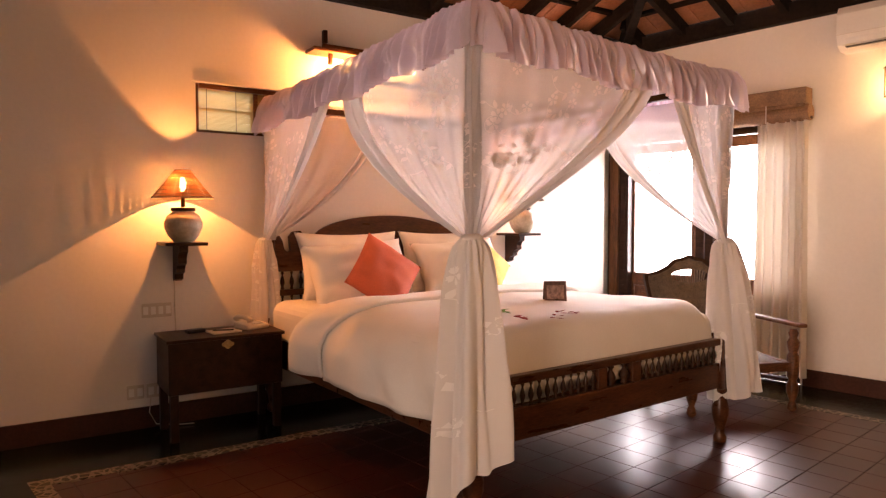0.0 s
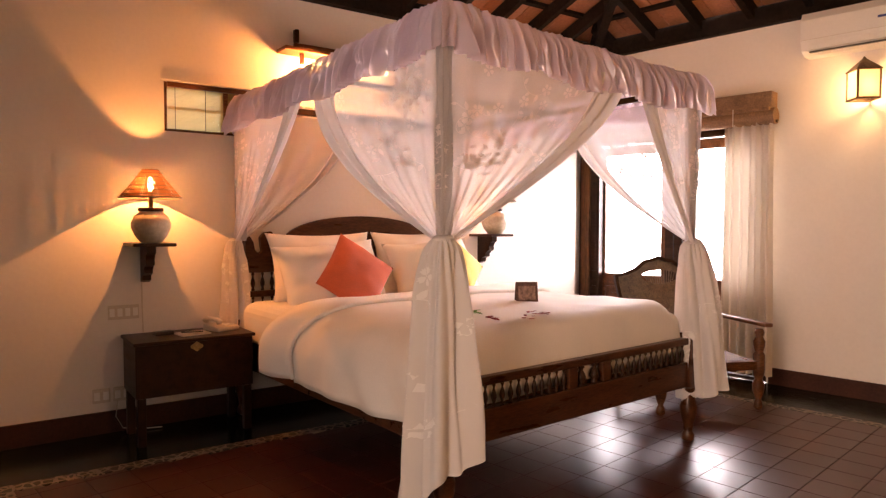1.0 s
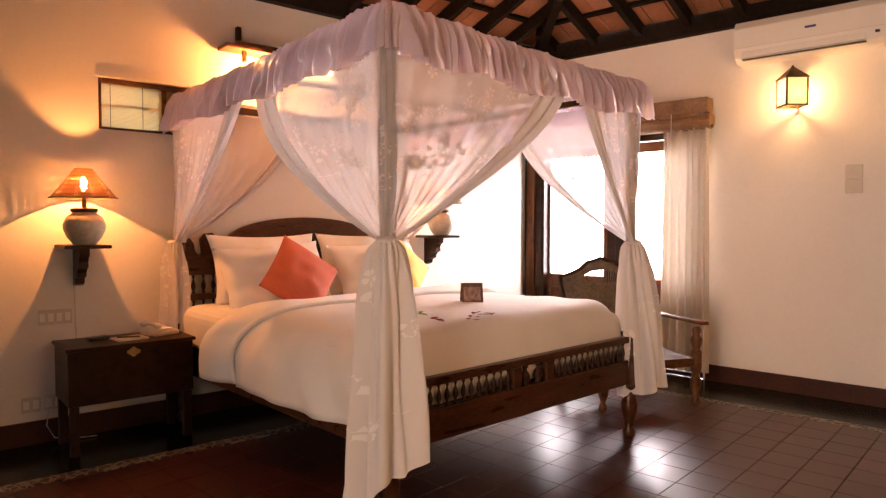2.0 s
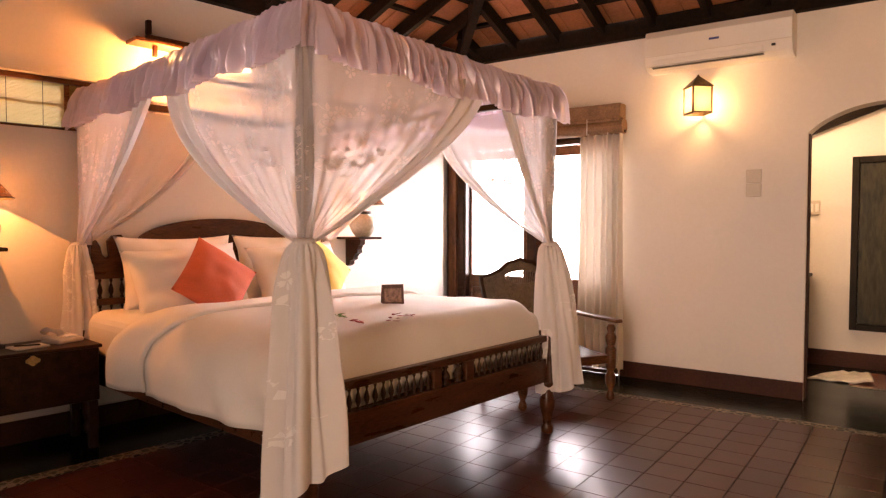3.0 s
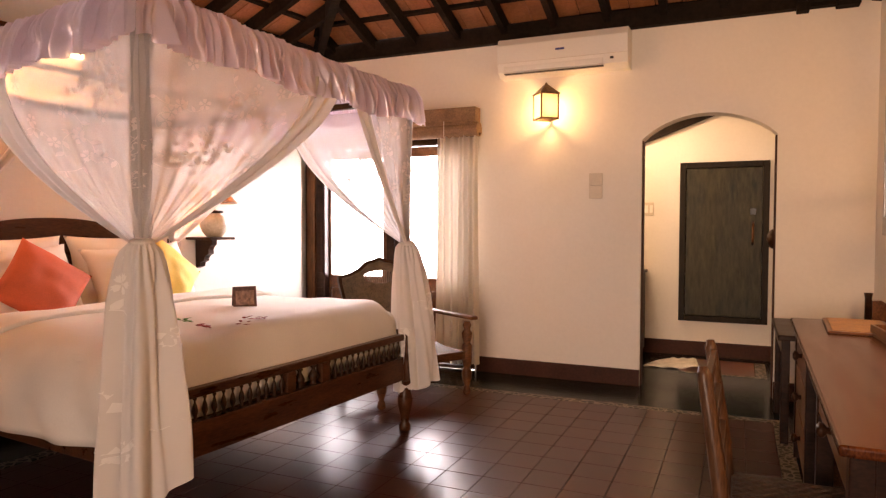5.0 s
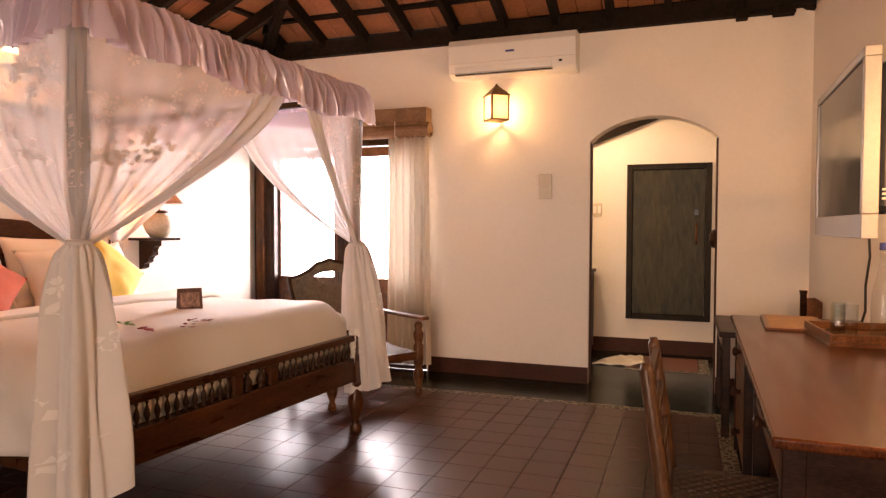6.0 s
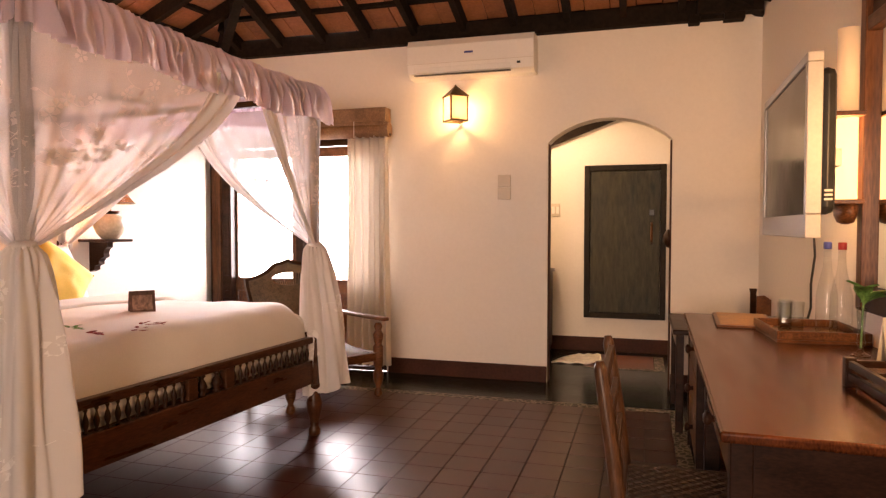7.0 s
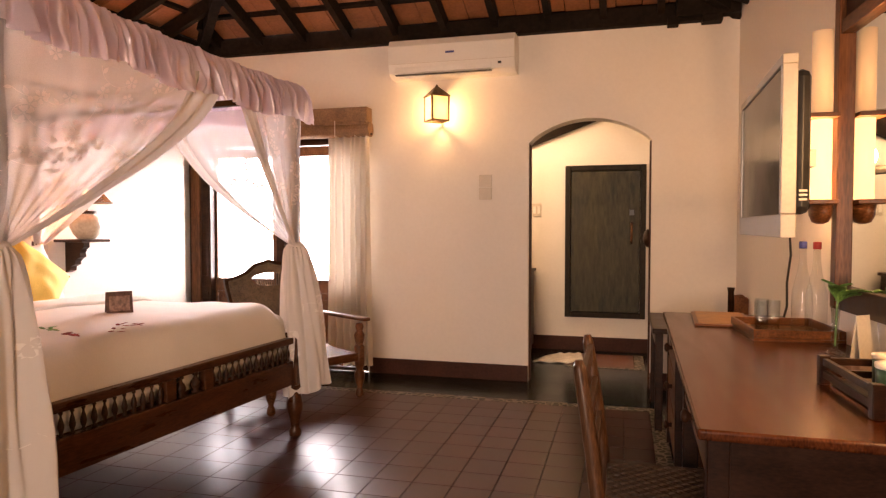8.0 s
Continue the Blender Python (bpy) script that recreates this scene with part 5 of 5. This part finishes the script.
part("sheet", boxes((-0.11, -0.24, 0.0122, 0.13, 0.24, 0.016)), material("tan_leather", (0.40, 0.22, 0.10), 0.5, 0.2, 12, 80, 0.1), folder)


def tray(name, m, w, l, h, t, label):
    ob = empty(name, m, label, "tray")
    part("base", boxes((-w / 2, -l / 2, 0, w / 2, l / 2, 0.012)), WOOD_MID, ob)
    for r in ((-w / 2, -l / 2, 0.0125, -w / 2 + t, l / 2, h), (w / 2 - t, -l / 2, 0.0125, w / 2, l / 2, h), (-w / 2 + t, -l / 2, 0.0125, w / 2 - t, -l / 2 + t, h), (-w / 2 + t, l / 2 - t, 0.0125, w / 2 - t, l / 2, h)):
        part("side", boxes(r, bevel=0.003), WOOD_MID, ob)
    return ob


tray("serving_tray", desk_pose(0.785, 3.42, 4), 0.37, 0.44, 0.05, 0.014, "reddish wooden serving tray with glasses and bottles")


def tumbler(x, y):
    ob = part("drinking_glass", lathe([(0.024, 0), (0.026, 0.004), (0.031, 0.145), (0.0295, 0.145), (0.025, 0.012), (0.004, 0.010)], 11), GLASS_WARE)
    ob.matrix_world = desk_pose(x, y, 0, 0.013)
    ob.visible_shadow = False
    return tagged(ob, "clear upturned drinking glass on the wooden tray", "glass", "drinking glasses")


for x, y in ((0.675, 3.36), (0.735, 3.40), (0.70, 3.47)):
    tumbler(x, y)


def bottle(x, y, cap, label):
    ob = empty("water_bottle", desk_pose(x, y, 0, 0.013), label, "bottle", "glass bottles")
    g = part("glass", lathe([(0.036, 0), (0.045, 0.004), (0.0455, 0.12), (0.044, 0.18), (0.034, 0.23), (0.021, 0.285), (0.0155, 0.33), (0.0145, 0.395), (0.012, 0.395)], 22), GLASS_WARE, ob, smooth=True)
    g.visible_shadow = False
    part("cap", lathe([(0.0165, 0.385), (0.0175, 0.388), (0.0175, 0.415), (0.015, 0.418)], 16), cap, ob, smooth=True)
    return ob


bottle(0.868, 3.46, material("blue_cap", (0.03, 0.04, 0.22), 0.4), "clear glass water bottle with a blue cap")
bottle(0.905, 3.37, material("red_cap", (0.40, 0.03, 0.03), 0.4), "clear glass water bottle with a red cap")

vase = empty("bud_vase", desk_pose(0.868, 2.95), "slim clear bud vase with green leaves", "vase")
g = part("glass", lathe([(0.034, 0), (0.034, 0.004), (0.012, 0.018), (0.010, 0.03), (0.016, 0.05), (0.013, 0.10), (0.018, 0.19), (0.016, 0.19), (0.011, 0.10), (0.012, 0.06)], 18), GLASS_WARE, vase, smooth=True)
g.visible_shadow = False
part("stem", tube([(0, 0, 0.03), (0.004, 0.0, 0.16), (0.01, 0.01, 0.23)], 0.004, 6), LEAF, vase)
for i, (az, tilt, ln) in enumerate(((190, 15, 0.095), (330, 55, 0.12), (350, 72, 0.14), (95, 40, 0.09), (270, 35, 0.10), (235, 30, 0.10), (20, 60, 0.11), (300, 20, 0.09))):
    def leaf(u, v, ln=ln):
        w = 0.026 * math.sin(math.pi * min(1, u * 0.96 + 0.02)) ** 0.8
        return Vector((u * ln, (v * 2 - 1) * w, 0.02 * math.sin(u * 3) - 0.035 * u * u - 0.012 * (1 - abs(v * 2 - 1))))
    bm = sheet(leaf, 10, 6)
    bmesh.ops.transform(bm, matrix=pose(0.008, 0.008, 0.21, 0, 0, az) @ pose(0, 0, 0, 0, -(90 - tilt), 0), verts=bm.verts)
    part("leaf", bm, LEAF, vase, smooth=True)

sign = empty("menu_card", desk_pose(0.94, 2.84, -52), "white folded menu card standing on the desk", "card")
part("leaf", box(bmesh.new(), -0.0015, -0.055, 0, 0.0015, 0.055, 0.17, m=pose(-0.02, 0, 0, 0, 7, 0)), PAPER, sign)
part("leaf", box(bmesh.new(), -0.0015, -0.055, 0, 0.0015, 0.055, 0.17, m=pose(0.02, 0, 0, 0, -7, 0)), PAPER, sign)
for i in range(5):
    part("print_bar", box(bmesh.new(), -0.0035, -0.035, 0.05 + i * 0.018, -0.002, 0.03 - 0.008 * (i % 2), 0.056 + i * 0.018, m=pose(-0.02, 0, 0, 0, 7, 0)), SILVER, sign)

rack = empty("slatted_rack", desk_pose(0.845, 2.17, 3), "dark slatted wooden rack holding cups on the desk", "rack")
for x, y in ((-0.17, -0.20), (-0.17, 0.20), (0.15, -0.20), (0.15, 0.20)):
    part("post", boxes((x, y, 0, x + 0.032, y + 0.032, 0.092), bevel=0.003), WOOD_SHADED, rack)
for z in (0.024, 0.062):
    part("slat", boxes((-0.163, -0.167, z, -0.147, 0.199, z + 0.022), bevel=0.002), WOOD_SHADED, rack)
    part("slat", boxes((0.158, -0.167, z, 0.174, 0.199, z + 0.022), bevel=0.002), WOOD_SHADED, rack)
    part("slat", boxes((-0.137, -0.192, z, 0.149, -0.176, z + 0.022), bevel=0.002), WOOD_SHADED, rack)
    part("slat", boxes((-0.137, 0.208, z, 0.149, 0.224, z + 0.022), bevel=0.002), WOOD_SHADED, rack)
part("base", boxes((-0.135, -0.17, 0.002, 0.148, 0.2, 0.016)), WOOD_SHADED, rack)
for x, y in ((-0.01, 0.13), (-0.05, -0.02)):
    cup = empty("cup", desk_pose(0.845 + x, 2.17 + y, 0, 0.018), "small dark green tub with a pale lid in the rack", "cup", "cups in the rack")
    part("body", lathe([(0.036, 0), (0.042, 0.006), (0.042, 0.082), (0.036, 0.084)], 20), material("dark_green_label", (0.03, 0.075, 0.04), 0.5, 0.2, 20, 80, 0.02), cup, smooth=True)
    part("lid", lathe([(0.043, 0.083), (0.045, 0.086), (0.045, 0.098), (0.03, 0.101), (0.002, 0.101)], 20), PAPER, cup, smooth=True)

# desk chair
dc = empty("desk_chair", pose(0.205, 2.17, 0), "brown wooden desk chair with a woven seat", "chair")
for y in (-0.23, 0.23):
    part("back_post", tube([(-0.21, y, 0.0), (-0.20, y, 0.42), (-0.225, y, 0.62), (-0.26, y, 0.85), (-0.262, y, 0.872)], [0.019, 0.022, 0.022, 0.019, 0.012], 8), WOOD_CHAIR, dc, smooth=True)
    part("front_leg", boxes((0.19, y - 0.019, 0, 0.228, y + 0.019, 0.43), bevel=0.003), WOOD_CHAIR, dc)
    part("side_rail", boxes((-0.2, y - 0.015, 0.385, 0.189, y + 0.015, 0.43), bevel=0.003), WOOD_CHAIR, dc)
    part("stretcher", boxes((-0.2, y - 0.011, 0.15, 0.189, y + 0.011, 0.175), bevel=0.003), WOOD_CHAIR, dc)
part("front_rail", boxes((0.195, -0.21, 0.385, 0.225, 0.21, 0.43), bevel=0.003), WOOD_CHAIR, dc)
for z, dx in ((0.56, -0.218), (0.68, -0.233), (0.79, -0.25)):
    part("back_slat", boxes((dx - 0.009, -0.21, z, dx + 0.009, 0.21, z + 0.055), bevel=0.003), WOOD_CHAIR, dc)
for i in range(19):
    y = -0.20 + i * 0.0222

    def strand(u, v, y=y, i=i):
        return Vector((-0.185 + 0.37 * u, y - 0.0095 + 0.019 * v, 0.436 + 0.004 * math.sin(u * 50 + (i % 2) * math.pi) + 0.003 * math.sin(math.pi * v)))
    part("seat_strand", sheet(strand, 40, 3), RATTAN_DARK, dc, smooth=True)
part("seat", boxes((-0.19, -0.205, 0.42, 0.19, 0.215, 0.431)), RATTAN_DARK, dc, "dark woven rush seat")

# luggage bench in the far corner
lb = empty("luggage_bench", pose(0.235, 4.25, 0.0), "low dark wooden luggage bench beyond the desk", "bench")
part("top", boxes((0, 0.0, 0.60, 0.60, 0.80, 0.632), bevel=0.006), WOOD, lb)
for x in (0.02, 0.46):
    for y in (0.03, 0.72):
        part("leg", boxes((x, y, 0, x + 0.045, y + 0.045, 0.599), bevel=0.004), WOOD, lb)
part("rail", boxes((0.02, 0.08, 0.52, 0.05, 0.715, 0.598), bevel=0.004), WOOD_MID, lb)
part("rail", boxes((0.47, 0.08, 0.52, 0.5, 0.715, 0.598), bevel=0.004), WOOD_MID, lb)
part("back_post", tube([(0.545, 0.72, 0.633), (0.545, 0.73, 0.80), (0.545, 0.73, 0.83)], [0.022, 0.02, 0.026], 8), WOOD, lb, smooth=True)
bm = extrude_outline([(0, 0.634), (0, 0.78), (0.05, 0.785), (0.10, 0.75), (0.17, 0.71), (0.20, 0.634)], 0.025)
bmesh.ops.transform(bm, matrix=pose(0.565, 0.74, 0, 0, 0, -90), verts=bm.verts)
part("back_board", bm, WOOD_MID, lb)

# ---------------------------------------------------------------- television on its arm
tv = empty("television", pose(0.553, 2.815, 1.505, 0, 0, -1.5), "silver-framed flat television on a wall arm", "television")
TW, TH = 0.93, 0.58
part("bezel", boxes((0.0, -TW / 2, -TH / 2, 0.045, TW / 2, -TH / 2 + 0.075), (0.0, -TW / 2, TH / 2 - 0.03, 0.045, TW / 2, TH / 2), (0.0, -TW / 2, -TH / 2 + 0.0755, 0.045, -TW / 2 + 0.03, TH / 2 - 0.0305), (0.0, TW / 2 - 0.03, -TH / 2 + 0.0755, 0.045, TW / 2, TH / 2 - 0.0305), bevel=0.003), SILVER, tv, "silver-grey surround")
part("screen", boxes((0.006, -TW / 2 + 0.0305, -TH / 2 + 0.076, 0.012, TW / 2 - 0.0305, TH / 2 - 0.031)), SCREEN, tv, "dark switched-off screen")
part("shell", boxes((0.046, -TW / 2 + 0.06, -TH / 2 + 0.075, 0.10, TW / 2 - 0.06, TH / 2 - 0.035), bevel=0.025), BLACK, tv)
part("mount", boxes((0.101, -0.14, -0.18, 0.15, -0.09, 0.16), (0.101, 0.09, -0.18, 0.15, 0.14, 0.16), (0.151, -0.14, -0.04, 0.17, 0.14, 0.02)), SILVER, tv)
part("arm", tube([(0.15, 0.05, -0.01), (0.20, 0.35, -0.01), (0.33, 0.85, -0.01), (0.385, 0.93, -0.01)], 0.02, 8), BLACK, tv)
part("wall_plate", boxes((0.375, 0.86, -0.17, 0.39, 0.99, 0.20)), CREAM_PLASTIC, tv)
for i in range(3):
    part("port", boxes((0.064, -TW / 2 + 0.0575, -0.17 + i * 0.014, 0.088, -TW / 2 + 0.0595, -0.163 + i * 0.014)), SILVER, tv)
tc_ = part("television_cable", tube([(0.912, 3.90, 1.42), (0.906, 3.905, 1.25), (0.918, 3.92, 1.10), (0.908, 3.95, 0.95), (0.914, 3.97, 0.82), (0.905, 3.99, 0.762)], 0.006, 6), BLACK)
tagged(tc_, "black cable hanging from the television", "cable")

# ---------------------------------------------------------------- mirror and tube lamp
mir = empty("wall_mirror", MC, "large wall mirror in a heavy dark wood frame", "mirror")
V0, V1 = -3.7, -2.10
part("frame", boxes((-0.055, V1 - 0.06, 0.90, -0.003, V1, 2.62), bevel=0.005), WOOD_POST, mir)
part("frame", boxes((-0.055, V0, 0.90, -0.003, V0 + 0.07, 2.62), bevel=0.005), WOOD_POST, mir)
part("frame", boxes((-0.05, V0 + 0.071, 0.90, -0.003, V1 - 0.061, 1.0), bevel=0.005), WOOD, mir)
part("frame", boxes((-0.05, V0 + 0.071, 2.06, -0.003, V1 - 0.061, 2.12), bevel=0.005), WOOD_MID, mir)
part("top_panel", boxes((-0.03, V0 + 0.071, 2.121, -0.004, V1 - 0.061, 2.60)), WOOD, mir)
part("glass", boxes((-0.022, V0 + 0.071, 1.001, -0.012, V1 - 0.061, 2.059)), MIRROR, mir)


def tube_lamp(v, watts):
    ob = empty("tube_sconce", MC @ pose(-0.105, v, 0), "tall lit frosted-glass tube lamp in wooden holders", "wall lamp", "mirror lamps")
    part("lit_tube", lathe([(0.041, 1.366), (0.041, 1.709)], 24), TUBE_LIT, ob, smooth=True).visible_shadow = False
    part("upper_tube", lathe([(0.041, 1.732), (0.041, 2.085), (0.037, 2.085), (0.037, 1.735)], 24), TUBE_PALE, ob, "paler upper end of the frosted tube", smooth=True)
    for z in (1.71, 1.345):
        part("collar", boxes((-0.07, -0.085, z, 0.047, 0.085, z + 0.02), bevel=0.004), WOOD_MID, ob)
    part("cup", lathe([(0.02, 1.262), (0.05, 1.270), (0.070, 1.300), (0.076, 1.344)], 20, sx=0.6), WOOD_MID, ob, smooth=True)
    lamp("tube_bulb", "POINT", ob.matrix_world @ pose(-0.0, 0, 1.55), watts, (1.0, 0.55, 0.2), 0.05)


tube_lamp(-2.12, 24)
tube_lamp(-3.72, 46)

# ---------------------------------------------------------------- floor tiles, laid last
TS = 0.2
tile_mesh = None


def tile_bm(w, l):
    bm = bmesh.new()
    c = 0.0012
    lo = [bm.verts.new((x * w / 2, y * l / 2, -0.01)) for x, y in ((-1, -1), (1, -1), (1, 1), (-1, 1))]
    hi = [bm.verts.new((x * (w / 2 - c), y * (l / 2 - c), 0.0)) for x, y in ((-1, -1), (1, -1), (1, 1), (-1, 1))]
    mid = [bm.verts.new((x * w / 2, y * l / 2, -0.003)) for x, y in ((-1, -1), (1, -1), (1, 1), (-1, 1))]
    bm.faces.new(hi)
    for i in range(4):
        j = (i + 1) % 4
        bm.faces.new((mid[i], mid[j], hi[j], hi[i]))
        bm.faces.new((lo[i], lo[j], mid[j], mid[i]))
    return bm


G = 0.003
JOIN_X = -2.75      # tiles past this line lie in the dark under and beyond the bed
far_tiles = bmesh.new()
ny = int((FY1 - YF) / TS)
for j in range(ny + 1):
    y1 = FY1 - j * TS
    y0 = max(YF, y1 - TS)
    if y1 - y0 < 0.03:
        continue
    left = line_x((y0 + y1) / 2, OA_)
    x1 = FX1
    while x1 > left + 0.02:
        x0 = x1 - (TS * 0.83 if x1 == FX1 else TS)
        whole = x0 > left + 0.05 and y1 - y0 > TS - 0.001 and x1 != FX1
        x0 = max(x0, left + 0.012)
        tilt = Matrix.Rotation(random.uniform(-0.0012, 0.0012), 4, "X") @ Matrix.Rotation(random.uniform(-0.0012, 0.0012), 4, "Y")
        m = Matrix.Translation(((x0 + x1) / 2, (y0 + y1) / 2, 0.0)) @ tilt
        if x1 < JOIN_X:
            one = tile_bm(x1 - x0 - G, y1 - y0 - G)
            bmesh.ops.transform(one, matrix=m, verts=one.verts)
            me = bpy.data.meshes.new("tile_row")
            one.to_mesh(me)
            one.free()
            far_tiles.from_mesh(me)
            bpy.data.meshes.remove(me)
        else:
            if not whole:
                t_ob = part("tile", tile_bm(x1 - x0 - G, y1 - y0 - G), TILE_RED, floor)
            elif tile_mesh is None:
                t_ob = part("tile", tile_bm(TS - G, TS - G), TILE_RED, floor)
                tile_mesh = t_ob.data
            else:
                t_ob = new("tile", tile_mesh)
                t_ob.parent = floor
            t_ob.matrix_world = m
        x1 = x0
tagged(part("tiles", far_tiles, TILE_RED, floor), kind="stuff")
